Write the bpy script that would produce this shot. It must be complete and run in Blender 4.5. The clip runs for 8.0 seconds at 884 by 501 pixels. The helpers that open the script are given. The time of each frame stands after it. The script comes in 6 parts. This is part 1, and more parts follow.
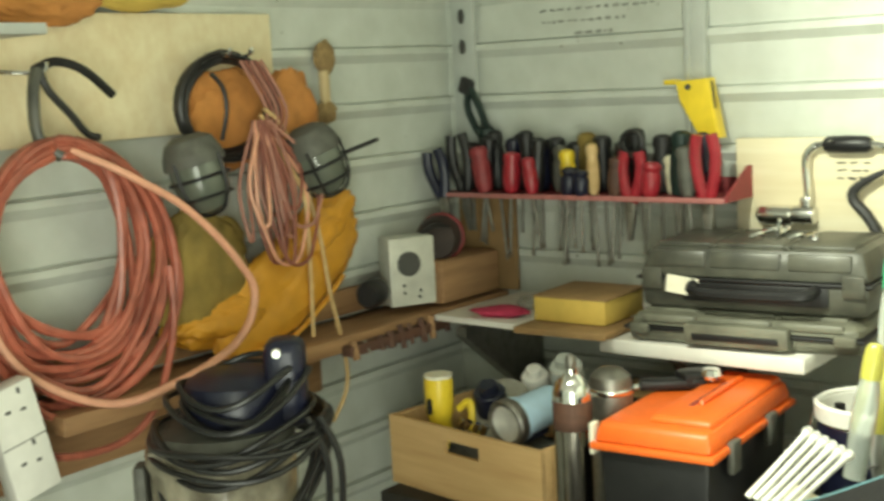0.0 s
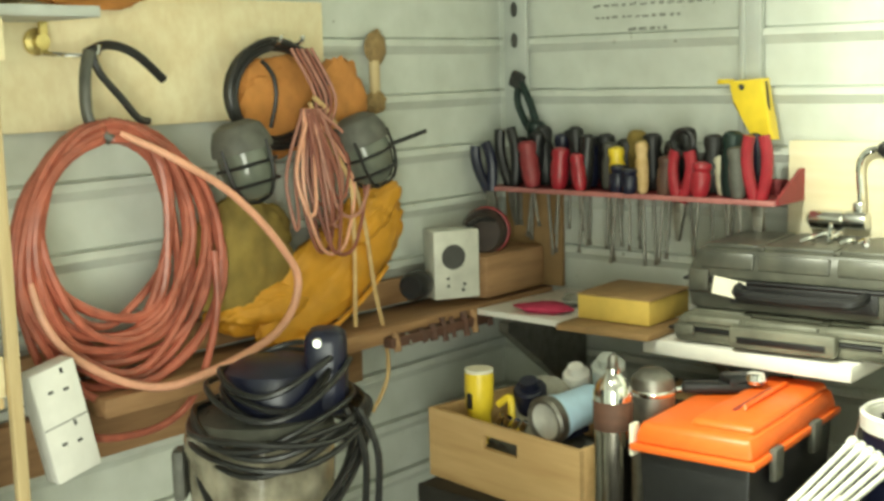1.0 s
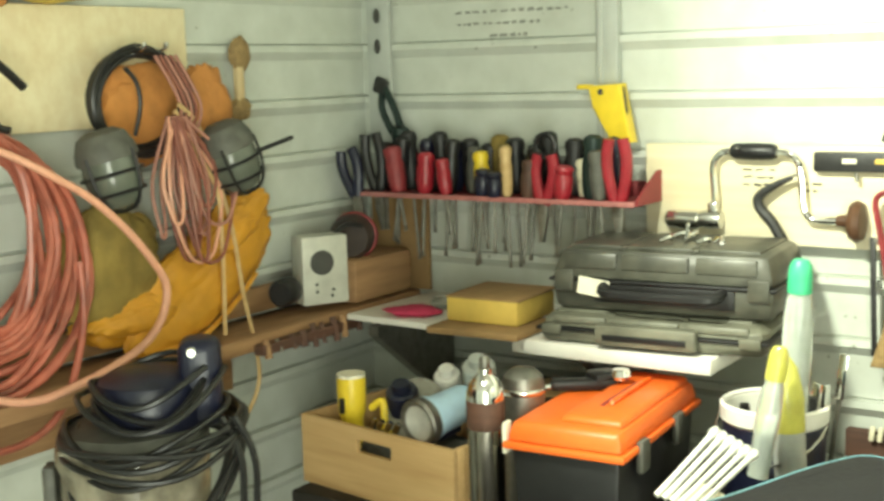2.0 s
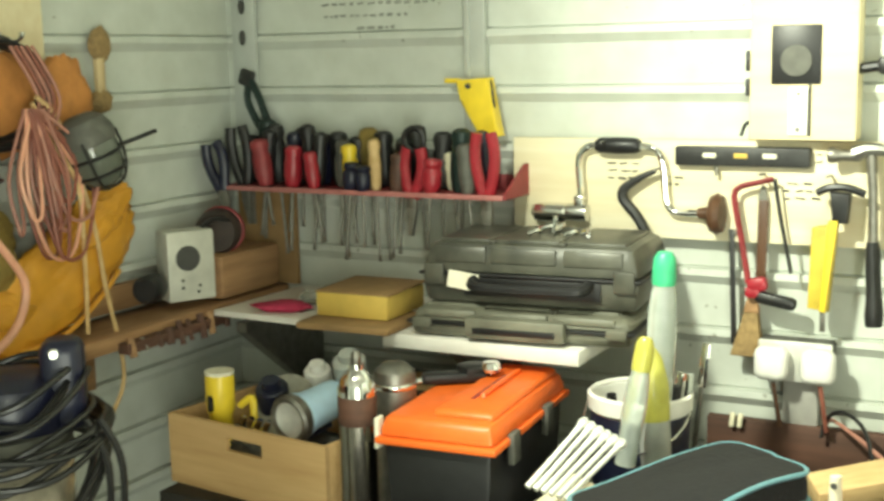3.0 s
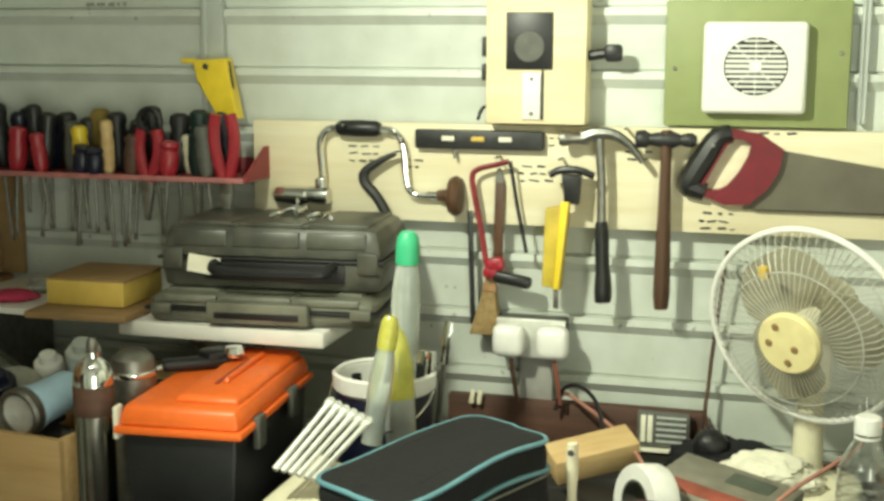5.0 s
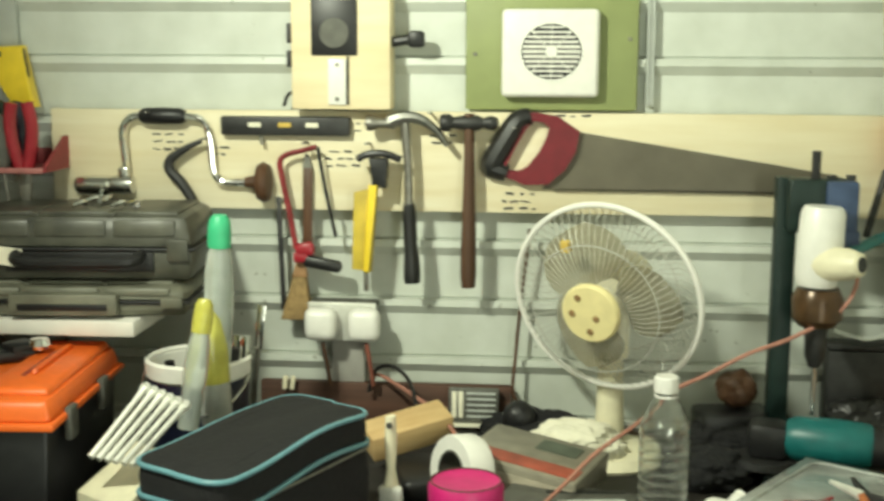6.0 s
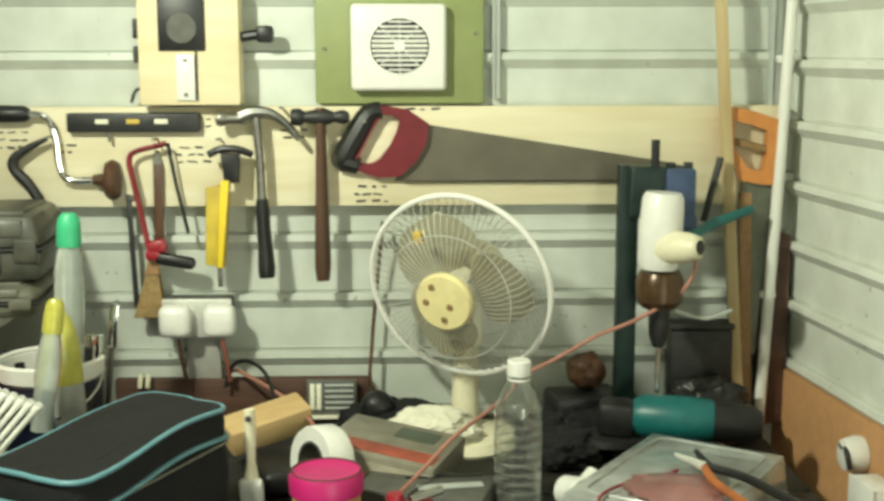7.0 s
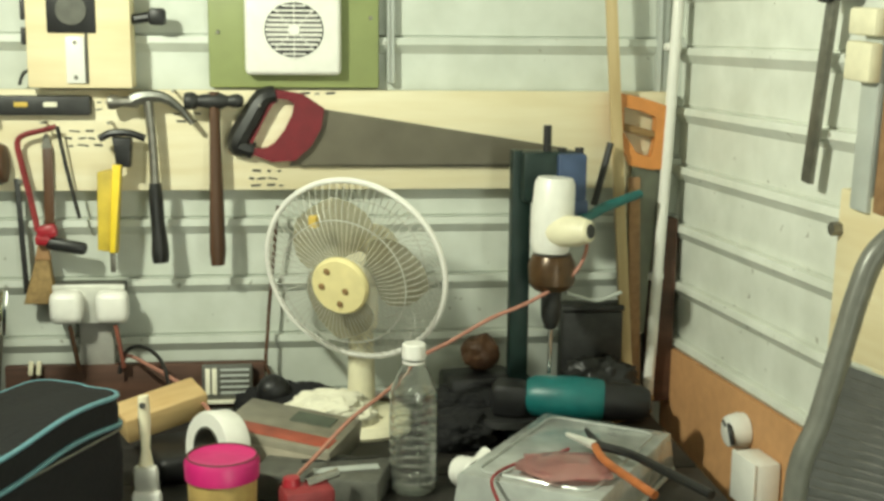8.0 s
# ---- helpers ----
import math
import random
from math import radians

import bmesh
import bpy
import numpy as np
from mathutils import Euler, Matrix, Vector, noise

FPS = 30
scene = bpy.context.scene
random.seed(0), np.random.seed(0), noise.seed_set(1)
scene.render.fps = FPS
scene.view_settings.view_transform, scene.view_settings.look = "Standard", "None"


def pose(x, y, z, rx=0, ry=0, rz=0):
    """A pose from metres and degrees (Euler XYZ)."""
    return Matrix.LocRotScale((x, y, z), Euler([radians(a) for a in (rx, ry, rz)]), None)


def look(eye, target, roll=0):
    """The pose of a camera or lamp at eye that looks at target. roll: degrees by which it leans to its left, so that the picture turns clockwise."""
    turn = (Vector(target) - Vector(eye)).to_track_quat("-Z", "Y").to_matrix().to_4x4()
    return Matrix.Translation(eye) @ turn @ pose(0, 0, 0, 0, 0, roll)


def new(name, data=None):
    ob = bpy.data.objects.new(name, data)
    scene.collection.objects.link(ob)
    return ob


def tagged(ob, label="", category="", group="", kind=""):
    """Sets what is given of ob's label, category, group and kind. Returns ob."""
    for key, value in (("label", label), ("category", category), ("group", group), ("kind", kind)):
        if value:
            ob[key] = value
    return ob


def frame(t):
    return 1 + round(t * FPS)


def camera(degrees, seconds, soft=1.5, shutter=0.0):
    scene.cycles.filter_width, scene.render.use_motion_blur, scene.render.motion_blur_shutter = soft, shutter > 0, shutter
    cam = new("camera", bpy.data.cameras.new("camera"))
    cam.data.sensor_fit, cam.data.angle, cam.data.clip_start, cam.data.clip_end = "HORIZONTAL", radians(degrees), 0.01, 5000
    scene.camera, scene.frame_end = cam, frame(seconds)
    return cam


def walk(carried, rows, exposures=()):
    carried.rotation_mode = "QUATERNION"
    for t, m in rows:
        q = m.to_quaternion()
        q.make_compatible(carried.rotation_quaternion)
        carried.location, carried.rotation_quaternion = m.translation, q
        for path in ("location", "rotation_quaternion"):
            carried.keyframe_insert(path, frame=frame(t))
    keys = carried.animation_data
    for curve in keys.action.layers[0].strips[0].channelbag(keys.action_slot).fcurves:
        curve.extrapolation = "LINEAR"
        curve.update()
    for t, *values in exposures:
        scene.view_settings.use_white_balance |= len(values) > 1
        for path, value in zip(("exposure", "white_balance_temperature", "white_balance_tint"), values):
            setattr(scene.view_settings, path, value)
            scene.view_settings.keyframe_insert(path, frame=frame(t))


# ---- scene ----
cam = camera(39.8, 8.0, soft=3.0, shutter=0.35)
PATH = [
    (0.0, (0.1347, 0.0415, 1.6414), (-1.1039, 1.5860, 1.3580), -3.00),
    (0.2, (0.1348, 0.0474, 1.6423), (-1.1603, 1.5467, 1.3690), -2.60),
    (0.5, (0.1348, 0.0518, 1.6433), (-1.2096, 1.5086, 1.3781), -1.99),
    (0.8, (0.1328, 0.0517, 1.6435), (-1.1898, 1.5272, 1.3717), -1.68),
    (1.0, (0.1303, 0.0513, 1.6437), (-1.1659, 1.5458, 1.3492), -1.47),
    (1.2, (0.1277, 0.0485, 1.6446), (-1.1444, 1.5614, 1.3399), -1.49),
    (1.5, (0.1248, 0.0387, 1.6466), (-1.0947, 1.5951, 1.3455), -1.53),
    (1.8, (0.1235, 0.0272, 1.6478), (-1.0323, 1.6324, 1.3521), -1.58),
    (2.0, (0.1226, 0.0224, 1.6488), (-0.9870, 1.6600, 1.3542), -1.62),
    (2.2, (0.1210, 0.0215, 1.6505), (-0.9562, 1.6806, 1.3559), -1.55),
    (3.3, (0.1095, 0.0250, 1.6575), (-0.7556, 1.7988, 1.3343), -1.00),
    (3.5, (0.1084, 0.0261, 1.6577), (-0.7266, 1.8141, 1.3328), -0.92),
    (4.0, (0.1070, 0.0338, 1.6566), (-0.6150, 1.8682, 1.3194), -0.76),
    (4.5, (0.1073, 0.0321, 1.6559), (-0.5088, 1.9045, 1.3174), -0.60),
    (4.7, (0.1040, 0.0290, 1.6500), (-0.4647, 1.9164, 1.3129), -0.40),
    (5.8, (0.0702, -0.0093, 1.5964), (-0.2108, 1.9475, 1.2929), 0.89),
    (6.0, (0.0699, -0.0196, 1.5957), (-0.1099, 1.9474, 1.2813), 0.27),
    (6.2, (0.0700, -0.0269, 1.5957), (-0.0760, 1.9421, 1.2768), 0.19),
    (6.5, (0.0704, -0.0345, 1.5953), (0.0125, 1.9395, 1.2787), 0.08),
    (6.8, (0.0707, -0.0428, 1.5946), (0.0888, 1.9323, 1.2804), -0.02),
    (7.0, (0.0711, -0.0482, 1.5943), (0.1298, 1.9249, 1.2726), -0.09),
    (7.2, (0.0719, -0.0525, 1.5958), (0.1770, 1.9167, 1.2622), -0.03),
    (7.5, (0.0732, -0.0576, 1.6004), (0.2404, 1.9054, 1.2559), 0.07),
    (7.8, (0.0741, -0.0621, 1.6033), (0.2875, 1.8955, 1.2535), 0.34),
    (8.0, (0.0745, -0.0650, 1.6045), (0.2996, 1.8906, 1.2510), 0.52),
]
walk(cam, [(t, look(eye, target, roll)) for t, eye, target, roll in PATH],
     [(0.0, 0.45), (0.5, 0.55), (1.0, 0.72), (2.0, 0.78), (3.5, 0.34), (4.5, 0.02), (6.0, -0.29), (8.0, -0.30)])

# ---- light ----
world = bpy.data.worlds.new("world")
scene.world = world
world.use_nodes = True
world.node_tree.nodes["Background"].inputs[0].default_value = (0.8, 0.85, 0.9, 1)
world.node_tree.nodes["Background"].inputs[1].default_value = 0.25


def area_light(name, eye, target, w, h, power, tone):
    data = bpy.data.lights.new(name, "AREA")
    data.shape, data.size, data.size_y, data.energy, data.color = "RECTANGLE", w, h, power, tone
    ob = new(name, data)
    ob.matrix_world = look(eye, target)
    return ob


spot = bpy.data.lights.new("work_light", "SPOT")
spot.energy, spot.color, spot.shadow_soft_size, spot.spot_size, spot.spot_blend = 146, (0.95, 1.0, 0.78), 0.06, radians(130), 1.0
new("work_light", spot).matrix_world = look((-0.70, 0.9, 2.2), (0.90, 2.1, 1.15))
# fill lamp out of view, added to brighten the left wall and crate
area_light("doorway_light", (1.12, -1.13, 1.05), (-0.85, -0.70, 0.98), 1.15, 1.9, 56, (0.95, 1.0, 0.82))


# ---- helpers for shapes ----
def mat(name, color, rough=0.6, metal=0.0, vary=0.15, scale=40.0, bump=0.15, spread=0.0, alpha=0.0, stain=None, coat=0.0):
    """A surface with grain and broad stains; spread varies it from piece to piece."""
    m = bpy.data.materials.new(name)
    m.use_nodes = True
    nt = m.node_tree
    b = nt.nodes["Principled BSDF"]
    tc = nt.nodes.new("ShaderNodeTexCoord")
    n1, n2 = nt.nodes.new("ShaderNodeTexNoise"), nt.nodes.new("ShaderNodeTexNoise")
    n1.inputs["Scale"].default_value, n1.inputs["Detail"].default_value = scale, 6
    n2.inputs["Scale"].default_value, n2.inputs["Detail"].default_value = scale / 9, 4
    for n in (n1, n2):
        nt.links.new(tc.outputs["Object"], n.inputs["Vector"])
    mix = nt.nodes.new("ShaderNodeMix")
    mix.data_type = "RGBA"
    add = nt.nodes.new("ShaderNodeMath")
    add.operation = "MULTIPLY_ADD"
    nt.links.new(n1.outputs["Fac"], add.inputs[0])
    add.inputs[1].default_value = 0.5
    half = nt.nodes.new("ShaderNodeMath")
    half.operation = "MULTIPLY"
    half.inputs[1].default_value = 0.5
    nt.links.new(n2.outputs["Fac"], half.inputs[0])
    nt.links.new(half.outputs[0], add.inputs[2])
    ramp = nt.nodes.new("ShaderNodeMapRange")
    ramp.inputs[1].default_value, ramp.inputs[2].default_value = 0.36, 0.64
    nt.links.new(add.outputs[0], ramp.inputs[0])
    nt.links.new(ramp.outputs[0], mix.inputs["Factor"])
    dark = stain or tuple(c * (1 - vary) for c in color)
    lite = tuple(min(1, c * (1 + vary * 0.6)) for c in color)
    mix.inputs["A"].default_value, mix.inputs["B"].default_value = (*dark, 1), (*lite, 1)
    out = mix.outputs["Result"]
    if spread:
        info, hsv = nt.nodes.new("ShaderNodeObjectInfo"), nt.nodes.new("ShaderNodeHueSaturation")
        mr = nt.nodes.new("ShaderNodeMapRange")
        mr.inputs[3].default_value, mr.inputs[4].default_value = 1 - spread, 1 + spread
        nt.links.new(info.outputs["Random"], mr.inputs[0])
        nt.links.new(mr.outputs[0], hsv.inputs["Value"])
        nt.links.new(out, hsv.inputs["Color"])
        out = hsv.outputs["Color"]
    nt.links.new(out, b.inputs["Base Color"])
    b.inputs["Roughness"].default_value, b.inputs["Metallic"].default_value = rough, metal
    rr = nt.nodes.new("ShaderNodeMapRange")
    rr.inputs[3].default_value, rr.inputs[4].default_value = max(0.03, rough - 0.1), min(1, rough * 1.25 + 0.01)
    nt.links.new(n2.outputs["Fac"], rr.inputs[0])
    nt.links.new(rr.outputs[0], b.inputs["Roughness"])
    if coat:
        b.inputs["Coat Weight"].default_value = coat
    if alpha:
        b.inputs["Transmission Weight"].default_value = alpha
    if bump:
        bp = nt.nodes.new("ShaderNodeBump")
        bp.inputs["Strength"].default_value, bp.inputs["Distance"].default_value = bump, 0.002
        nt.links.new(n1.outputs["Fac"], bp.inputs["Height"])
        nt.links.new(bp.outputs[0], b.inputs["Normal"])
    return m


def wood(name, light, dark, along=(1, 12, 12), scale=9.0, rough=0.6, spread=0.1):
    """Sawn timber: streaks along the first axis of `along`."""
    m = mat(name, light, rough, 0, 0.12, 60, 0.1, spread)
    nt = m.node_tree
    mix = [n for n in nt.nodes if n.bl_idname == "ShaderNodeMix"][0]
    mix.inputs["A"].default_value, mix.inputs["B"].default_value = (*dark, 1), (*light, 1)
    mp = nt.nodes.new("ShaderNodeMapping")
    mp.inputs["Scale"].default_value = along
    tc = [n for n in nt.nodes if n.bl_idname == "ShaderNodeTexCoord"][0]
    nt.links.new(tc.outputs["Object"], mp.inputs["Vector"])
    for n in nt.nodes:
        if n.bl_idname == "ShaderNodeTexNoise":
            n.inputs["Scale"].default_value = scale if n.inputs["Scale"].default_value > 20 else scale / 3
            nt.links.new(mp.outputs[0], n.inputs["Vector"])
    return m


SOFT = {"orange_cloth", "body", "sleeve", "rolled_cloth", "sponge", "black_cloth", "bench_clutter", "crumpled_rag", "leather_pouch"}


def finish(name, bm, material):
    bmesh.ops.recalc_face_normals(bm, faces=bm.faces)
    me = bpy.data.meshes.new(name)
    bm.to_mesh(me)
    bm.free()
    me.polygons.foreach_set("use_smooth", [True] * len(me.polygons))
    me.set_sharp_from_angle(angle=radians(35 if len(me.polygons) < 4000 or name not in SOFT else 180))
    me.materials.append(material)
    return me


def part(name, bm, material, parent, label=""):
    ob = new(name, finish(name, bm, material))
    ob.parent = parent
    return tagged(ob, label)


def solid(name, bm, material, label="", category="", group="", kind="", at=None):
    ob = new(name, finish(name, bm, material))
    if at is not None:
        ob.matrix_world = at
    return tagged(ob, label, category, group, kind)


def thing(name, at, label, category, group=""):
    ob = new(name)
    ob.empty_display_size = 0.05
    ob.matrix_world = at
    return tagged(ob, label, category, group)


def B():
    return bmesh.new()


def box(bm, c, s, rot=(0, 0, 0), bev=0.0, seg=2):
    """A box of size s round c, turned by degrees, with rounded edges."""
    made = bmesh.ops.create_cube(bm, size=1, matrix=pose(*c, *rot) @ Matrix.Diagonal((*s, 1)))["verts"]
    if bev:
        edges = list({e for v in made for e in v.link_edges})
        bmesh.ops.bevel(bm, geom=edges, offset=min(bev, 0.45 * min(s)), segments=seg, affect="EDGES", profile=0.5)
    return bm


def tube(bm, pts, r, seg=8, closed=False, flat=1.0):
    """A round bar along pts; r may be one radius or one for each point."""
    pts = [Vector(p) for p in pts]
    n = len(pts)
    rad = r if isinstance(r, (list, tuple)) else [r] * n
    rings, side = [], None
    for i, p in enumerate(pts):
        a, b = pts[i - 1] if (i or closed) else p, pts[(i + 1) % n] if (i < n - 1 or closed) else p
        t = (b - a).normalized()
        if side is None:
            side = t.orthogonal().normalized()
        side = (side - t * side.dot(t)).normalized()
        up = t.cross(side)
        rings.append([bm.verts.new(p + rad[i] * (math.cos(2 * math.pi * k / seg) * side + flat * math.sin(2 * math.pi * k / seg) * up)) for k in range(seg)])
    for i in range(n if closed else n - 1):
        a, b = rings[i], rings[(i + 1) % n]
        for k in range(seg):
            bm.faces.new((a[k], a[(k + 1) % seg], b[(k + 1) % seg], b[k]))
    if not closed:
        bm.faces.new(rings[0][::-1])
        bm.faces.new(rings[-1])
    return bm


def curve(ctrl, steps=6, closed=False):
    """A smooth line through the control points."""
    c = [Vector(p) for p in ctrl]
    n = len(c)
    out = []
    for i in range(n if closed else n - 1):
        if closed:
            p0, p1, p2, p3 = c[i - 1], c[i], c[(i + 1) % n], c[(i + 2) % n]
        else:
            p0, p1, p2, p3 = c[max(i - 1, 0)], c[i], c[i + 1], c[min(i + 2, n - 1)]
        for k in range(steps):
            t = k / steps
            out.append(0.5 * (2 * p1 + (p2 - p0) * t + (2 * p0 - 5 * p1 + 4 * p2 - p3) * t * t + (3 * p1 - p0 - 3 * p2 + p3) * t ** 3))
    if not closed:
        out.append(c[-1])
    return out


def lathe(bm, prof, seg=24, at=None, caps=True):
    """A turned shape: (radius, height) pairs about the z axis."""
    at = at or Matrix()
    rings = []
    for r, z in prof:
        if r < 1e-5:
            rings.append([bm.verts.new(at @ Vector((0, 0, z)))])
        else:
            rings.append([bm.verts.new(at @ Vector((r * math.cos(2 * math.pi * k / seg), r * math.sin(2 * math.pi * k / seg), z))) for k in range(seg)])
    for a, b in zip(rings, rings[1:]):
        for k in range(seg):
            f = [a[k % len(a)], a[(k + 1) % seg % len(a)], b[(k + 1) % seg % len(b)], b[k % len(b)]]
            f = list(dict.fromkeys(f))
            if len(f) > 2:
                bm.faces.new(f)
    for ends in (rings[0], rings[-1]) if caps and prof[0] != prof[-1] else ():
        if len(ends) > 2:
            bm.faces.new(ends)
    return bm


def prism(bm, outline, d0, d1, at=None, bev=0.0):
    """An outline in x and z given depth from y = d0 to y = d1."""
    at = at or Matrix()
    a = [bm.verts.new(at @ Vector((x, d0, z))) for x, z in outline]
    b = [bm.verts.new(at @ Vector((x, d1, z))) for x, z in outline]
    n = len(outline)
    faces = [bm.faces.new(a), bm.faces.new(b[::-1])]
    for k in range(n):
        faces.append(bm.faces.new((a[k], b[k], b[(k + 1) % n], a[(k + 1) % n])))
    if bev:
        bmesh.ops.bevel(bm, geom=list(faces[0].edges) + list(faces[1].edges), offset=bev, segments=2, affect="EDGES", profile=0.5)
    return bm


def frustum(bm, c, bottom, top, h, bev=0.0):
    """A tapered box standing at c."""
    v = [bm.verts.new((c[0] + sx * w / 2, c[1] + sy * d / 2, c[2] + z)) for z, (w, d) in ((0, bottom), (h, top)) for sx, sy in ((-1, -1), (1, -1), (1, 1), (-1, 1))]
    fs = [bm.faces.new([v[i] for i in f]) for f in ((3, 2, 1, 0), (4, 5, 6, 7), (0, 1, 5, 4), (1, 2, 6, 5), (2, 3, 7, 6), (3, 0, 4, 7))]
    if bev:
        bmesh.ops.bevel(bm, geom=list({e for f in fs for e in f.edges}), offset=bev, segments=2, affect="EDGES", profile=0.5)
    return bm


def sag(a, b, drop, steps=10, side=(0, 0, 0)):
    a, b, side = Vector(a), Vector(b), Vector(side)
    return [a.lerp(b, k / steps) + (Vector((0, 0, -drop)) + side) * 4 * (k / steps) * (1 - k / steps) for k in range(steps + 1)]


# ---- materials ----
def speckled(m, size, level, colour):
    """Scattered flecks of dirt and chipped paint over a painted sheet."""
    nt = m.node_tree
    b = nt.nodes["Principled BSDF"]
    was = b.inputs["Base Color"].links[0].from_socket
    tc, n, near = nt.nodes.new("ShaderNodeTexCoord"), nt.nodes.new("ShaderNodeTexNoise"), nt.nodes.new("ShaderNodeTexNoise")
    n.inputs["Scale"].default_value, n.inputs["Detail"].default_value = size, 3
    near.inputs["Scale"].default_value, near.inputs["Detail"].default_value = 5, 3
    add, ramp, mix = nt.nodes.new("ShaderNodeMath"), nt.nodes.new("ShaderNodeMapRange"), nt.nodes.new("ShaderNodeMix")
    add.operation = "MULTIPLY_ADD"
    add.inputs[1].default_value = 0.35
    for k in (n, near):
        nt.links.new(tc.outputs["Object"], k.inputs["Vector"])
    nt.links.new(near.outputs["Fac"], add.inputs[0])
    nt.links.new(n.outputs["Fac"], add.inputs[2])
    ramp.inputs[1].default_value, ramp.inputs[2].default_value, ramp.inputs[4].default_value = level, level + 0.04, 0.8
    nt.links.new(add.outputs[0], ramp.inputs[0])
    mix.data_type = "RGBA"
    mix.inputs["B"].default_value = (*colour, 1)
    nt.links.new(ramp.outputs[0], mix.inputs["Factor"])
    nt.links.new(was, mix.inputs["A"])
    nt.links.new(mix.outputs["Result"], b.inputs["Base Color"])
    return m


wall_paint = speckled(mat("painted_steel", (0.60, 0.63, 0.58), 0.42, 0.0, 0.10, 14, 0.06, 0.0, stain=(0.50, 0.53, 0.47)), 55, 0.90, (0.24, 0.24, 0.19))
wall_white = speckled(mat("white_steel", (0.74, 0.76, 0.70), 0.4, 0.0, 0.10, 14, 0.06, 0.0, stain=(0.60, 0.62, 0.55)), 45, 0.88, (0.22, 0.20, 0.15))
seam_paint = mat("seam_steel", (0.50, 0.53, 0.50), 0.45, 0.1, 0.12, 20)
ceiling_mat = mat("ceiling_board", (0.62, 0.61, 0.56), 0.8)
concrete = mat("concrete", (0.30, 0.29, 0.27), 0.85, 0, 0.3, 18, 0.4)
cream_board = wood("cream_board", (0.83, 0.74, 0.50), (0.74, 0.62, 0.38), (1, 14, 10), 5)
pine = wood("pine", (0.72, 0.52, 0.26), (0.55, 0.36, 0.15), (1, 10, 10), 7)
pine_up = wood("pine_upright", (0.66, 0.52, 0.30), (0.48, 0.35, 0.17), (10, 10, 1), 7)
old_timber = wood("old_timber", (0.40, 0.23, 0.11), (0.24, 0.13, 0.06), (10, 1, 10), 7)
dark_timber = wood("dark_timber", (0.12, 0.055, 0.035), (0.06, 0.03, 0.02), (1, 10, 10), 7)
hardboard = mat("hardboard", (0.55, 0.29, 0.13), 0.7, 0, 0.12, 50)
white_melamine = mat("white_melamine", (0.78, 0.76, 0.70), 0.35, 0, 0.08, 25)
bench_black = mat("bench_top", (0.022, 0.019, 0.016), 0.6, 0, 0.5, 25, 0.3)
lamp_glass = mat("lamp_glass", (0.20, 0.22, 0.18), 0.12, 0, 0.2, 20, 0.02, alpha=0.4)
steel = mat("bright_steel", (0.62, 0.62, 0.60), 0.25, 1.0, 0.2, 60, 0.05)
chrome = mat("chrome", (0.80, 0.80, 0.78), 0.10, 1.0, 0.08, 40, 0.0)
dull_steel = mat("dull_steel", (0.27, 0.26, 0.23), 0.45, 0.9, 0.3, 50, 0.1)
iron = mat("dark_iron", (0.05, 0.05, 0.05), 0.5, 0.6, 0.3, 60, 0.2)
black_plastic = mat("black_plastic", (0.011, 0.011, 0.012), 0.42, 0, 0.3, 80, 0.1)
black_rubber = mat("black_rubber", (0.014, 0.014, 0.014), 0.38, 0, 0.3, 60, 0.15)
grey_plastic = mat("grey_plastic", (0.10, 0.10, 0.085), 0.55, 0, 0.35, 45, 0.3)
case_plastic = mat("case_plastic", (0.075, 0.075, 0.058), 0.38, 0, 0.55, 26, 0.5, stain=(0.026, 0.027, 0.022))
case_worn = mat("case_worn", (0.14, 0.14, 0.105), 0.45, 0, 0.5, 25, 0.4)
white_plastic = mat("white_plastic", (0.80, 0.79, 0.74), 0.35, 0, 0.06, 50, 0.03)
cream_plastic = mat("cream_plastic", (0.80, 0.75, 0.55), 0.4, 0, 0.12, 40, 0.05)
red_plastic = mat("red_plastic", (0.33, 0.018, 0.03), 0.35, 0, 0.2, 60, 0.05)
red_paint = mat("red_paint", (0.25, 0.03, 0.035), 0.5, 0, 0.3, 40, 0.1)
orange_plastic = mat("orange_plastic", (0.90, 0.16, 0.02), 0.4, 0, 0.1, 60, 0.05)
hose_orange = mat("orange_hose", (0.44, 0.125, 0.08), 0.34, 0, 0.45, 30, 0.06)
hose_pink = mat("faded_hose", (0.80, 0.40, 0.27), 0.38, 0, 0.15, 60, 0.06)
flex_pink = mat("pink_flex", (0.42, 0.19, 0.14), 0.5, 0, 0.2, 60, 0.05)
orange_cloth = mat("orange_cloth", (0.56, 0.235, 0.06), 0.8, 0, 0.25, 30, 0.5)
yellow_cloth = mat("yellow_oilskin", (0.64, 0.30, 0.025), 0.5, 0, 0.25, 18, 0.4)
olive_cloth = mat("olive_cloth", (0.27, 0.19, 0.045), 0.75, 0, 0.4, 22, 0.5)
yellow_plastic = mat("yellow_plastic", (0.85, 0.62, 0.04), 0.35, 0, 0.1, 50, 0.05)
yellow_card = mat("yellow_card", (0.60, 0.42, 0.09), 0.7, 0, 0.15, 30, 0.1)
brown_card = mat("brown_card", (0.28, 0.17, 0.07), 0.75, 0, 0.2, 30, 0.15)
crate_wood = wood("crate_ply", (0.70, 0.47, 0.22), (0.55, 0.34, 0.14), (1, 10, 10), 6)
green_board = mat("green_board", (0.26, 0.30, 0.12), 0.55, 0, 0.1, 25, 0.05)
green_plastic = mat("green_plastic", (0.05, 0.45, 0.22), 0.4, 0, 0.1, 50)
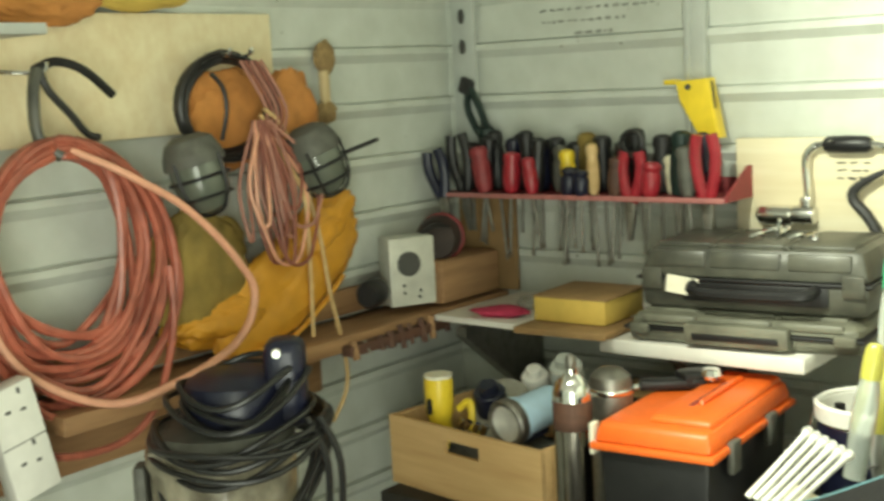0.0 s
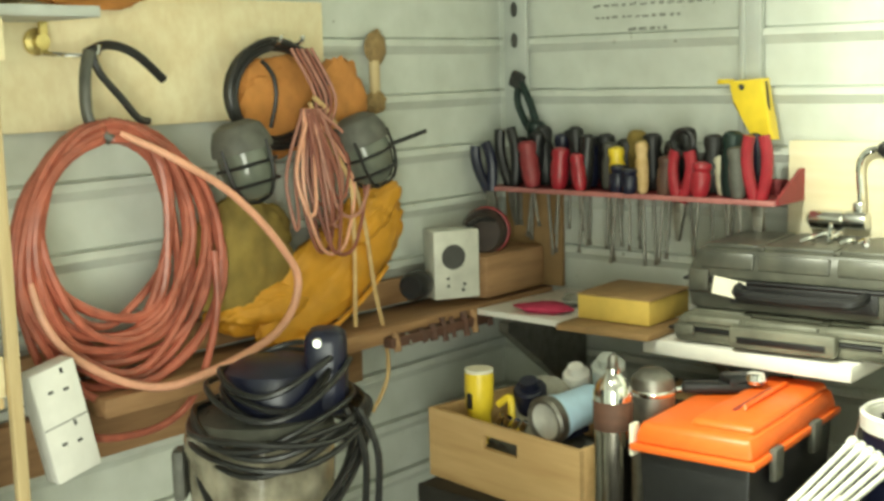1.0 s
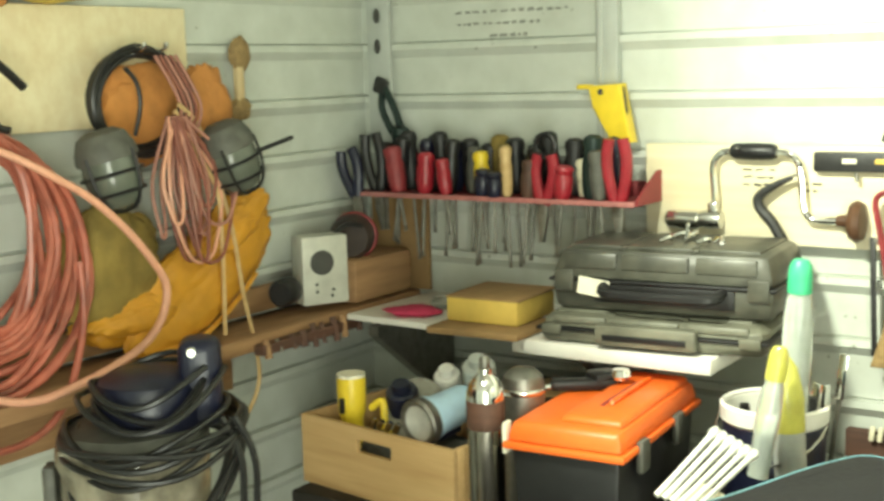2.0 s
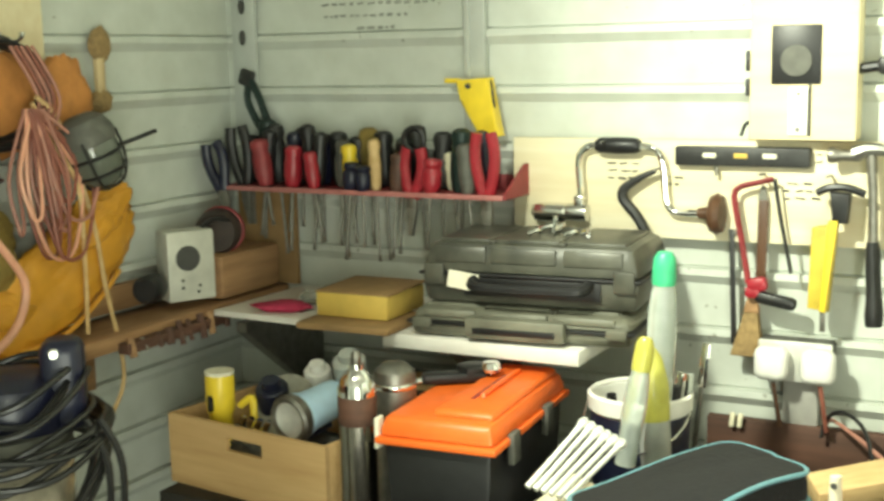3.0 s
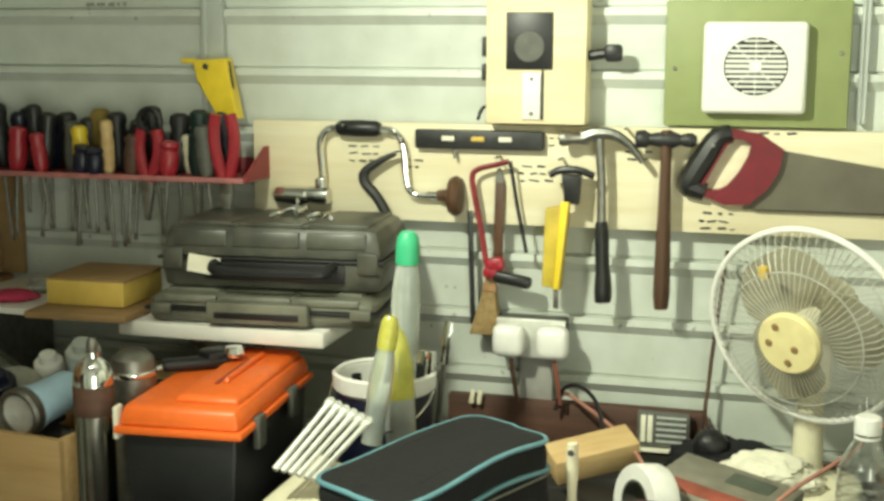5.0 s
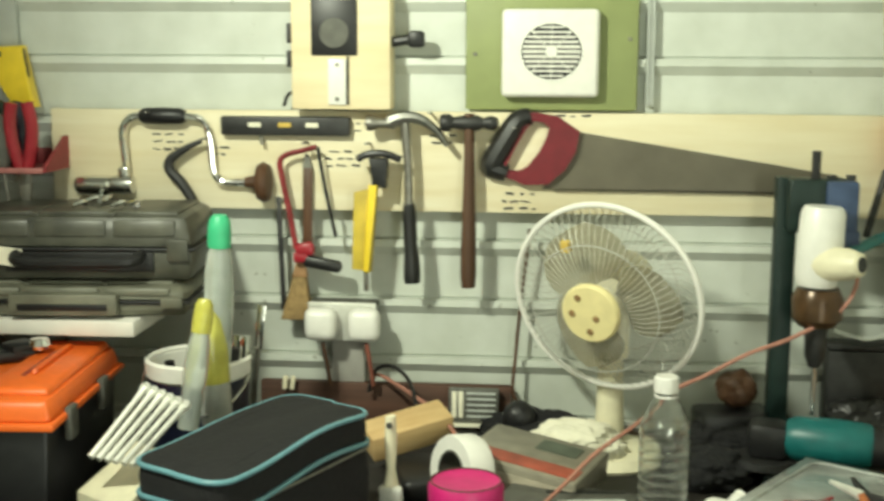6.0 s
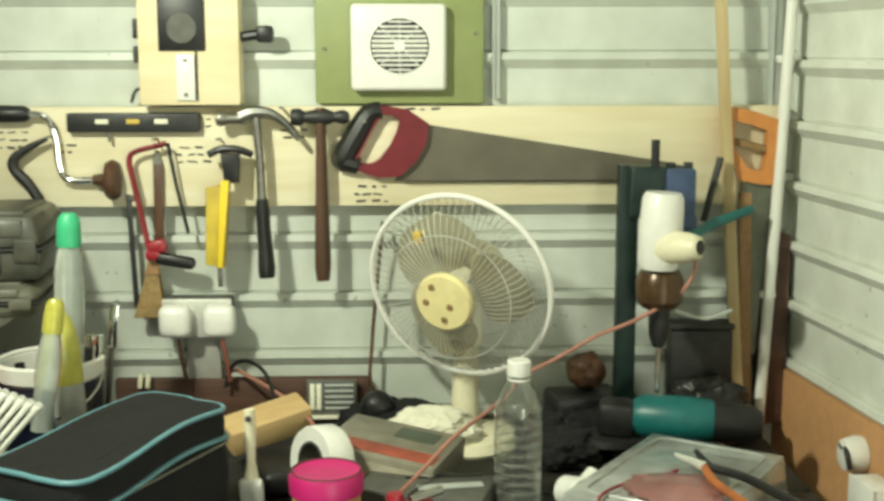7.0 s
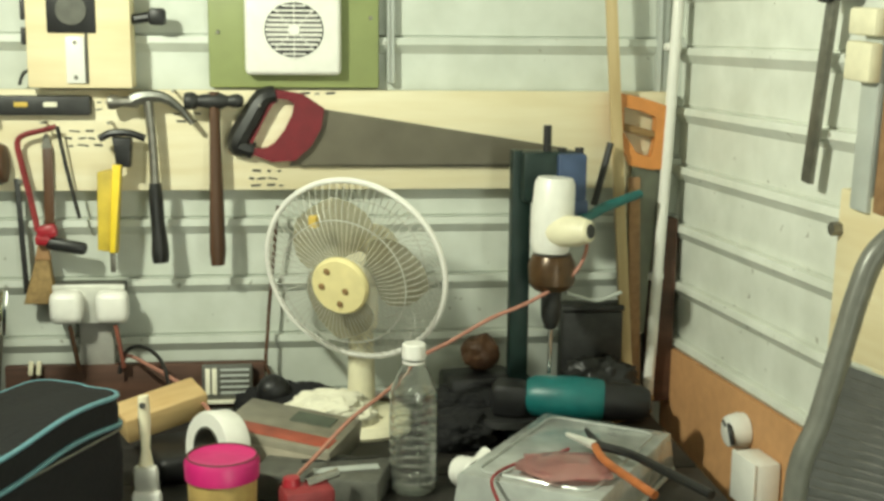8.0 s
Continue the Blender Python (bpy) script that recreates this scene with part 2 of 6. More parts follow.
teal_plastic = mat("teal_plastic", (0.008, 0.13, 0.13), 0.4, 0, 0.15, 50, 0.05)
teal_piping = mat("teal_piping", (0.13, 0.29, 0.34), 0.4, 0, 0.15, 60)
flex_brown = mat("brown_flex", (0.27, 0.09, 0.06), 0.5, 0, 0.2, 60, 0.05)
blue_paint = mat("blue_paint", (0.05, 0.08, 0.16), 0.45, 0.2, 0.25, 50)
green_paint = mat("green_paint", (0.010, 0.026, 0.022), 0.45, 0.2, 0.3, 50)
navy_plastic = mat("navy_plastic", (0.010, 0.012, 0.032), 0.35, 0, 0.3, 40, 0.05)
pale_blue = mat("pale_blue_plastic", (0.48, 0.68, 0.85), 0.4, 0, 0.08, 50)
pink_plastic = mat("pink_plastic", (0.55, 0.02, 0.16), 0.4, 0, 0.12, 50)
clear_plastic = mat("clear_plastic", (0.94, 0.96, 0.93), 0.03, 0, 0.02, 30, 0.0, alpha=0.98, coat=1.0)
cloudy_plastic = mat("cloudy_plastic", (0.66, 0.69, 0.65), 0.24, 0, 0.3, 24, 0.35, alpha=0.45, coat=0.5)
canvas_black = mat("black_canvas", (0.007, 0.007, 0.008), 0.9, 0, 0.4, 120, 0.5)
hair_brown = mat("straw", (0.30, 0.20, 0.085), 0.8, 0, 0.4, 90, 0.6)
handle_wood = wood("handle_wood", (0.11, 0.052, 0.026), (0.06, 0.028, 0.014), (10, 10, 1), 9, 0.45)
faint_ink = mat("faint_ink", (0.30, 0.31, 0.28), 0.7, 0, 0.3, 60, 0)
drum_grey = mat("drum_grey", (0.36, 0.33, 0.25), 0.22, 0, 0.5, 22, 0.2, stain=(0.085, 0.072, 0.05), coat=0.5)
saw_red = mat("saw_red", (0.16, 0.008, 0.016), 0.4, 0, 0.25, 40, 0.08)
pale_steel = mat("pale_steel", (0.72, 0.72, 0.66), 0.35, 0.35, 0.15, 50, 0.05)
tube_grey = mat("tube_grey", (0.17, 0.17, 0.15), 0.4, 0.2, 0.2, 50, 0.1)
saw_steel = mat("saw_steel", (0.15, 0.135, 0.10), 0.5, 0.4, 0.25, 12, 0.1)
ink = mat("ink", (0.06, 0.06, 0.055), 0.7, 0, 0.2, 60, 0)
paper = mat("paper", (0.80, 0.77, 0.62), 0.8, 0, 0.08, 60, 0)

# ---- the shed ----
BACK, LEFT, RIGHT, BENCH, SHELF = 2.2, -1.55, 0.79, 0.9, 1.17
PITCH, RIB_TOP, RIB_RIGHT = 0.1105, 2.256, 2.242


def ribbed(name, length, at, label, paint=wall_paint, top=RIB_TOP):
    """A wall of ribbed steel sheet: y = 0 is the pan, the room on the -y side, x along the wall."""
    prof = [(0.0, 0.0)]
    for k in range(20):
        z = top - k * PITCH
        if z < 0.05:
            break
        prof += [(z + 0.004, 0.0), (z + 0.002, 0.004), (z, 0.004), (z - 0.001, -0.012), (z - 0.013, -0.014), (z - 0.030, 0.0)]
    prof = sorted(prof[1:], reverse=True)
    line = [(2.32, 0.0)] + prof + [(-0.02, 0.0)]
    bm = B()
    rows = [[bm.verts.new((x, y, z)) for z, y in line] for x in (0, length)]
    back = [[bm.verts.new((x, 0.03, z)) for z in (2.32, -0.02)] for x in (0, length)]
    for i in range(len(line) - 1):
        bm.faces.new((rows[0][i], rows[1][i], rows[1][i + 1], rows[0][i + 1]))
    bm.faces.new((back[0][0], back[1][0], back[1][1], back[0][1]))
    for s in (0, 1):
        bm.faces.new(rows[s] + back[s][::-1])
    bm.faces.new((rows[0][0], rows[1][0], back[1][0], back[0][0]))
    bm.faces.new((rows[0][-1], rows[1][-1], back[1][1], back[0][1]))
    return solid(name, bm, paint, label, "wall", kind="structure", at=at)


wall_back = ribbed("wall_back", 2.42, pose(LEFT - 0.03, BACK, 0), "off-white ribbed steel shed wall with hung tools")
wall_left = ribbed("wall_left", 4.0, pose(LEFT, -1.7, 0, 0, 0, 90), "off-white ribbed steel wall with hoses and cables")
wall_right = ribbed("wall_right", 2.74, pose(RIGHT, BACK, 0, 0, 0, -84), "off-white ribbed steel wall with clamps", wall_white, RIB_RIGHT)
# unseen end of the right wall; its opening is added for the fill lamp
bm = B()
for c, s in (((4.05, 0.015, 1.15), (0.16, 0.03, 2.34)), ((3.355, 0.015, 2.20), (1.23, 0.03, 0.24))):
    box(bm, c, s)
solid("wall_doorway", bm, wall_white, "plain off-white steel wall round an unseen opening added for the fill light", "wall", kind="structure", at=pose(RIGHT, BACK, 0, 0, 0, -84))
solid("wall_front", box(B(), (-0.17, -1.75, 1.15), (2.84, 0.05, 2.4)), wall_paint, "plain off-white steel wall behind the viewer", "wall", kind="structure")
solid("floor", box(B(), (-0.17, 0.22, -0.03), (2.9, 4.1, 0.06)), concrete, "bare grey concrete shed floor", "floor", kind="structure")
solid("ceiling", box(B(), (-0.17, 0.22, 2.345), (2.9, 4.1, 0.05)), ceiling_mat, "pale boarded shed ceiling", "ceiling", kind="structure")


def seam(x, w, z0, z1, wall, y=BACK):
    bm = box(B(), (x, y - 0.012, (z0 + z1) / 2), (w, 0.02, z1 - z0), bev=0.003)
    box(bm, (x - w * 0.28, y - 0.024, (z0 + z1) / 2), (w * 0.25, 0.006, z1 - z0), bev=0.002)
    return solid("trim", bm, seam_paint, "grey vertical steel joint strip", "trim", kind="structure")


seam(-0.942, 0.046, 1.5, 2.3, wall_back)
seam(0.236, 0.014, 1.51, 2.3, wall_back)
seam(0.745, 0.022, 1.49, 2.3, wall_back)
# corner strip with holes on the inner corner
bm = box(B(), (-1.49, BACK - 0.018, 1.79), (0.06, 0.012, 0.62), bev=0.003)
strip = solid("corner_strip", bm, seam_paint, "grey slotted steel strip in the wall corner", "bracket")
for z in (1.765, 1.70, 1.62):
    part("slot", lathe(B(), [(0.0, 0), (0.010, 0), (0.010, 0.003), (0, 0.003)], 12, pose(-1.49, BACK - 0.0245, z, 90) @ Matrix.Diagonal((0.8, 1.6, 1, 1))), ink, strip)

# bench: planks on a frame
bench = thing("workbench", pose(0, 0, 0), "dark wooden workbench cluttered with tools", "workbench")
for k in range(5):
    x0 = -0.86 if k < 2 else -1.31
    part("plank", box(B(), ((x0 + 0.72) / 2, 1.36 + k * 0.176, BENCH - 0.02), (0.72 - x0, 0.172, 0.04), bev=0.004), bench_black, bench)
part("front_rail", box(B(), (-0.07, 1.30, BENCH - 0.09), (1.58, 0.03, 0.10), bev=0.004), dark_timber, bench)
for x, y0 in ((-1.2, 1.68), (-0.78, 1.34), (0.66, 1.34)):
    for y in (y0, 2.12):
        part("leg", box(B(), (x, y, (BENCH - 0.04) / 2), (0.07, 0.07, BENCH - 0.04), bev=0.005), dark_timber, bench)
part("back_rail", box(B(), (-0.235, 2.172, 0.952), (0.47, 0.022, 0.085), bev=0.003), dark_timber, bench)

# white shelf in the corner
shelf = thing("corner_shelf", pose(0, 0, 0), "white board shelf on brackets, loaded with cases", "shelf")
part("board", box(B(), (-1.165, 2.031, SHELF - 0.006), (0.42, 0.29, 0.012), (0, 0, -3), bev=0.002), white_melamine, shelf, "thin white board")
part("board", box(B(), (-0.79, 2.024, SHELF - 0.0145), (0.375, 0.33, 0.026), bev=0.003), white_melamine, shelf, "thick white board")
for x in (-1.33, -0.86):
    part("bracket", prism(B(), [(0, 0), (0.27, 0), (0.27, -0.02), (0.03, -0.2), (0, -0.2)], -0.012, 0.012, pose(x, 2.185, SHELF - 0.0245, 0, 0, -90)), dull_steel, shelf)
ledge = thing("side_ledge", pose(0, 0, 0), "brown timber ledge along the side wall", "ledge")
part("board", box(B(), (-1.475, 1.62, SHELF - 0.015), (0.14, 1.14, 0.03), bev=0.004), old_timber, ledge)
part("upstand", box(B(), (-1.528, 1.55, 1.205), (0.024, 1.28, 0.05), bev=0.003), old_timber, ledge)
part("rail", box(B(), (-1.525, 1.25, 1.09), (0.03, 0.9, 0.09), bev=0.004), old_timber, ledge)

# tool board on the back wall
tool_board = thing("tool_board", pose(0, 0, 0), "long cream wooden board for hanging tools", "board")
part("plank", box(B(), (-0.045, 2.1785, 1.407), (1.62, 0.025, 0.180), bev=0.002), wood("bleached_board", (0.84, 0.78, 0.58), (0.74, 0.65, 0.43), (1, 14, 10), 5), tool_board)
hang_board = thing("hose_board", pose(0, 0, 0), "cream plywood board with hooks on the side wall", "board")
part("plank", box(B(), (-1.532, 1.15, 1.667), (0.016, 0.98, 0.205), bev=0.002), cream_board, hang_board)
# hardboard at the foot of the side wall
solid("lower_panel", box(B(), (0, -0.45, 0.50), (0.012, 0.9, 1.01), bev=0.002), hardboard, "orange-brown hardboard lining at the wall foot", "panel", at=pose(RIGHT - 0.012, BACK, 0, 0, 0, 6))


# ---- tools hung on the back wall ----
def ring(bm, outer, inner, d0, d1):
    """A flat plate between two outlines in x and z with the same number of points."""
    n = len(outer)
    lay = [[[bm.verts.new((x, d, z)) for x, z in o] for o in (outer, inner)] for d in (d0, d1)]
    for k in range(n):
        j = (k + 1) % n
        for s in (0, 1):
            bm.faces.new((lay[s][0][k], lay[s][0][j], lay[s][1][j], lay[s][1][k]))
        for s in (0, 1):
            bm.faces.new((lay[0][s][k], lay[0][s][j], lay[1][s][j], lay[1][s][k]))
    return bm


def along_x(x, y, z):
    return pose(x, y, z, 0, 90, 0)


def scribble(x, z, w, n, seed, y=2.1652, tall=0.006):
    """Unreadable pencil writing as short bars."""
    rng = random.Random(seed)
    bm = B()
    for row in range(n):
        at = x + rng.uniform(0, 0.01)
        while at < x + w:
            l = rng.uniform(0.006, 0.018)
            box(bm, (at + l / 2, y, z - row * tall * 2.2 + rng.uniform(-0.001, 0.001)), (l, 0.0012, tall * rng.uniform(0.35, 0.7)), (0, rng.uniform(-8, 8), 0))
            at += l + rng.uniform(0.004, 0.012)
    return bm


def hand_brace():
    t = thing("hand_brace", pose(-0.63, 2.15, 1.40), "chrome hand brace with black grip and dark pad", "hand drill")
    part("chuck", lathe(B(), [(0, -0.078), (0.008, -0.078), (0.017, -0.070), (0.019, -0.045), (0.019, -0.012), (0.013, -0.005), (0.013, 0.004), (0, 0.004)], 20, along_x(-0.10, 0, -0.042)), chrome, t, "chrome chuck")
    part("ratchet", box(lathe(B(), [(0, -0.02), (0.016, -0.02), (0.018, 0), (0.016, 0.018), (0, 0.018)], 16, along_x(-0.086, 0, -0.040)), (-0.083, 0, -0.022), (0.018, 0.022, 0.03), bev=0.004), steel, t)
    path = curve([(-0.09, 0, -0.036), (-0.080, 0, -0.01), (-0.084, 0, 0.055), (-0.072, 0, 0.080), (-0.045, 0, 0.086), (0.04, 0, 0.085), (0.066, 0, 0.076), (0.078, 0, 0.045), (0.082, 0, -0.004), (0.092, 0, -0.028), (0.115, 0, -0.033), (0.16, 0, -0.032)], 5)
    part("crank", tube(B(), path, 0.0068, 10), chrome, t)
    part("grip", lathe(B(), [(0, -0.042), (0.010, -0.042), (0.0145, -0.034), (0.0155, 0), (0.0145, 0.034), (0.010, 0.042), (0, 0.042)], 18, along_x(-0.008, 0, 0.0862)), black_plastic, t, "black turned grip")
    part("pad", lathe(B(), [(0, -0.030), (0.009, -0.030), (0.012, -0.012), (0.032, -0.006), (0.037, 0.004), (0.032, 0.014), (0.012, 0.019), (0, 0.02)], 24, along_x(0.172, 0, -0.032)), handle_wood, t, "dark wooden pad")


def pry_hook():
    t = thing("hook_tool", pose(-0.6, 2.145, 1.40), "black hooked bar hanging on the tool board", "hook")
    part("bar", tube(B(), curve([(0.034, 0, 0.042), (0.005, 0, 0.028), (-0.024, 0, 0.008), (-0.026, 0, -0.012), (-0.004, 0, -0.036), (0.016, 0, -0.07), (0.034, 0, -0.11)], 5), [0.004 + 0.006 * min(1, k / 12) for k in range(31)], 8), iron, t)


def spirit_level():
    t = thing("spirit_level", pose(-0.413, 2.157, 1.470), "dark steel spirit level with glass vials", "level")
    part("body", box(B(), (0, 0, 0), (0.236, 0.022, 0.034), bev=0.004), iron, t)
    for x in (-0.055, 0.0, 0.05):
        part("vial", box(B(), (x, -0.0115, 0.002), (0.024, 0.004, 0.009), bev=0.0018), paper if x else yellow_card, t)
    part("peg", tube(B(), [(-0.045, -0.004, -0.018), (-0.043, -0.006, -0.034)], 0.003, 8), dull_steel, t)


def bow_hacksaw():
    t = thing("small_hacksaw", pose(-0.38, 2.14, 1.30), "red-framed small hacksaw hung from a nail", "saw")
    part("frame", tube(B(), curve([(-0.014, 0, -0.05), (-0.022, 0, 0.0), (-0.036, 0, 0.07), (-0.041, 0, 0.105), (-0.03, 0, 0.119), (0.0, 0, 0.127), (0.026, 0, 0.134)], 4), 0.0062, 8, flat=0.6), red_paint, t, "chipped red steel frame")
    part("blade", tube(B(), [(0.028, 0, 0.134), (0.040, 0.004, 0.06), (0.058, 0.008, -0.03)], 0.0042, 6, flat=0.4), iron, t)
    part("handle", box(box(B(), (0.003, -0.002, -0.052), (0.036, 0.022, 0.026), (0, -12, 0), 0.008), (-0.004, -0.002, -0.066), (0.028, 0.022, 0.02), (0, 0, 0), 0.006), red_plastic, t)
    part("grip", box(B(), (0.035, -0.002, -0.078), (0.072, 0.024, 0.022), (0, 10, 0), 0.008), black_rubber, t, "black rubber grip")


def file_tool():
    t = thing("wood_file", pose(-0.375, 2.158, 1.32), "old brown file hanging behind the hacksaw", "file")
    part("blade", box(B(), (0, 0, 0.0), (0.018, 0.006, 0.15), (0, 1, 0), 0.002), handle_wood, t)
    part("tang", prism(B(), [(-0.009, 0.075), (0.009, 0.075), (0.003, 0.10), (-0.003, 0.10)], -0.002, 0.002), dull_steel, t)
    s = thing("saw_blade", pose(-0.427, 2.165, 1.235), "thin black blade hanging on the wall", "blade")
    part("blade", box(B(), (0, 0, 0), (0.010, 0.003, 0.21), (0, -2, 0), 0.001), iron, s)
    part("eyelet", lathe(B(), [(0, -0.002), (0.004, -0.002), (0.004, 0.002), (0, 0.002)], 10, pose(0.003, -0.003, 0.10, 90)), dull_steel, s)
    b = thing("wall_brush", pose(-0.396, 2.155, 1.165), "tan bristle brush hanging bristles down", "brush")
    part("bristles", prism(B(), [(-0.03, -0.05), (0.028, -0.05), (0.018, 0.03), (-0.006, 0.03)], -0.012, 0.012, bev=0.004), hair_brown, b)
    part("handle", prism(B(), [(-0.008, 0.03), (0.02, 0.03), (0.014, 0.07), (0.002, 0.07)], -0.008, 0.008, bev=0.003), old_timber, b)


def scraper():
    t = thing("yellow_scraper", pose(-0.262, 2.13, 1.32), "yellow and black scraper hung head up", "scraper")
    part("handle", prism(B(), [(-0.022, 0.035), (0.020, 0.045), (0.008, -0.108), (-0.026, -0.103)], -0.014, 0.012, bev=0.004), mat("worn_yellow", (0.58, 0.43, 0.05), 0.5, 0, 0.35, 25, 0.15), t)
    part("spine", prism(B(), [(0.006, 0.05), (0.022, 0.05), (0.006, -0.107), (-0.004, -0.106)], -0.024, -0.012, bev=0.003), yellow_plastic, t, "bright yellow rib")
    part("neck", prism(B(), [(0.006, 0.098), (0.040, 0.096), (0.036, 0.045), (0.012, 0.045)], -0.020, 0.010, bev=0.005), black_plastic, t)
    part("head", tube(B(), curve([(-0.016, -0.004, 0.094), (0.005, -0.006, 0.104), (0.035, -0.006, 0.104), (0.062, -0.004, 0.094)], 4), 0.0065, 8), black_plastic, t)
    part("blade", box(B(), (-0.002, 0.002, -0.125), (0.010, 0.003, 0.04), (0, 0, 0), 0.001), dull_steel, t)


def claw_hammer():
    t = thing("claw_hammer", pose(-0.19, 2.13, 1.48), "steel claw hammer with black rubber handle", "hammer")
    part("face", lathe(B(), [(0, -0.030), (0.012, -0.030), (0.014, -0.024), (0.012, -0.016), (0.009, -0.008), (0.010, 0.02), (0, 0.02)], 18, along_x(-0.042, 0, -0.002)), dull_steel, t)
    claw = curve([(-0.03, 0, 0.0), (-0.008, 0, 0.008), (0.022, 0, 0.006), (0.05, 0, -0.012), (0.072, 0, -0.040)], 5)
    bm = B()
    for s in (-1, 1):
        tube(bm, [p + Vector((0, s * 0.005 * k / 20, 0)) for k, p in enumerate(claw)], [0.0145 - 0.0105 * k / 20 for k in range(21)], 8)
    part("claw", bm, mat("hammer_steel", (0.24, 0.24, 0.22), 0.42, 0.9, 0.35, 50, 0.1), t, "bright curved claw")
    part("neck", tube(B(), [(-0.004, 0, 0.002), (0.002, 0, -0.07), (0.004, 0, -0.15)], [0.009, 0.0075, 0.0085], 10), dull_steel, t)
    part("handle", tube(B(), curve([(0.004, 0, -0.145), (0.006, 0, -0.20), (0.009, 0, -0.25), (0.010, 0, -0.288)], 4), [0.011, 0.0125, 0.0135, 0.0135, 0.0135, 0.0135, 0.0135, 0.0145, 0.0155, 0.0165, 0.017, 0.016, 0.015], 12, flat=0.8), black_rubber, t)


def ball_hammer():
    t = thing("ball_hammer", pose(-0.079, 2.13, 1.48), "ball-peen hammer with dark wooden handle", "hammer")
    part("head", lathe(B(), [(0, -0.052), (0.013, -0.052), (0.0155, -0.046), (0.0155, -0.036), (0.010, -0.028), (0.013, -0.012), (0.014, 0.012), (0.009, 0.024), (0.012, 0.034), (0.0125, 0.042), (0.008, 0.05), (0, 0.052)], 20, along_x(0, 0, 0)), iron, t)
    part("handle", tube(B(), [(0, 0, 0.016), (0, 0, -0.05), (0, 0, -0.12), (0, 0, -0.20), (0, 0, -0.27), (0, 0, -0.294)], [0.010, 0.0105, 0.012, 0.0145, 0.016, 0.013], 12, flat=0.8), handle_wood, t)


def hand_saw():
    t = thing("hand_saw", pose(0.03, 2.158, 1.43), "long hand saw with red and black handle", "saw")
    outer = [(-0.088, -0.018), (-0.062, 0.025), (-0.036, 0.063), (0.0, 0.069), (0.045, 0.062), (0.084, 0.036), (0.078, 0.0), (0.060, -0.032), (0.03, -0.058), (-0.01, -0.060), (-0.05, -0.045), (-0.075, -0.032)]
    inner = [(-0.046, -0.030), (-0.026, 0.010), (-0.008, 0.042), (0.002, 0.053), (0.018, 0.052), (0.030, 0.044), (0.026, 0.024), (0.012, -0.004), (-0.006, -0.027), (-0.018, -0.034), (-0.030, -0.036), (-0.042, -0.034)]
    part("handle", ring(B(), outer, inner, -0.013, 0.011), saw_red, t)
    mid = [(0.5 * (a + c), 0.5 * (b + d)) for (a, b), (c, d) in zip(outer, inner)]
    part("grip", tube(B(), curve([(x - 0.003, -0.003, z) for x, z in (mid[10], mid[11], mid[0], mid[1], mid[2], mid[3])], 4), [0.015 + 0.007 * math.sin(math.pi * k / 20) for k in range(21)], 10), black_rubber, t, "black rubber grip")
    part("blade", prism(B(), [(0.060, 0.045), (0.084, 0.034), (0.434, -0.021), (0.53, -0.037), (0.53, -0.072), (0.02, -0.068), (0.03, -0.050)], 0.0, 0.0016), saw_steel, t, "tarnished steel blade")
    bm = B()
    for k in range(84):
        x = 0.04 + k * 0.0054
        v = [bm.verts.new(p) for p in ((x, 0.0, -0.067), (x + 0.0054, 0.0, -0.067), (x + 0.0027, 0.0, -0.0735), (x, 0.0014, -0.067), (x + 0.0054, 0.0014, -0.067), (x + 0.0027, 0.0014, -0.0735))]
        for f in ((0, 1, 2), (3, 5, 4), (0, 2, 5, 3), (1, 4, 5, 2), (0, 3, 4, 1)):
            bm.faces.new([v[i] for i in f])
    part("teeth", bm, saw_steel, t)


def vent_fan():
    p = thing("vent_panel", pose(0.062, 2.1815, 1.608), "olive green painted board behind the vent", "board")
    part("board", box(B(), (0, 0, 0), (0.304, 0.018, 0.214), bev=0.005), green_board, p)
    for x in (-0.135, 0.137):
        part("screw", lathe(B(), [(0, 0), (0.004, 0), (0.003, 0.003), (0, 0.003)], 10, pose(x, -0.009, 0.005 + x * 0.1, 90)), dull_steel, p)
    t = thing("extractor_vent", pose(0.060, 2.172, 1.6015), "square white extractor fan cover with round grille", "extractor fan")
    part("cover", box(B(), (0, -0.014, 0), (0.170, 0.028, 0.153), bev=0.009, seg=3), white_plastic, t)
    part("opening", lathe(B(), [(0, 0), (0.052, 0), (0.052, 0.0015), (0, 0.0015)], 36, pose(0.002, -0.028, 0.003, 90) @ Matrix.Diagonal((1, 0.92, 1, 1))), black_plastic, t)
    for k in range(-5, 6):
        z = k * 0.0084
        w = 2 * math.sqrt(max(0.0, 0.050 ** 2 - (z / 0.92) ** 2))
        part("slat", box(B(), (0.002, -0.0305, 0.003 + z), (w, 0.003, 0.0028 + 0.0026 * (1 - abs(k) / 5)), (20, 0, 0)), white_plastic, t)
    part("boss", lathe(B(), [(0, 0), (0.011, 0), (0.010, 0.004), (0, 0.004)], 24, pose(0.002, -0.031, 0.003, 90)), white_plastic, t)
    for a in range(4):
        part("spoke", box(B(), (0.002, -0.0325, 0.003), (0.1, 0.002, 0.0018), (0, 45 * a, 0)), white_plastic, t)


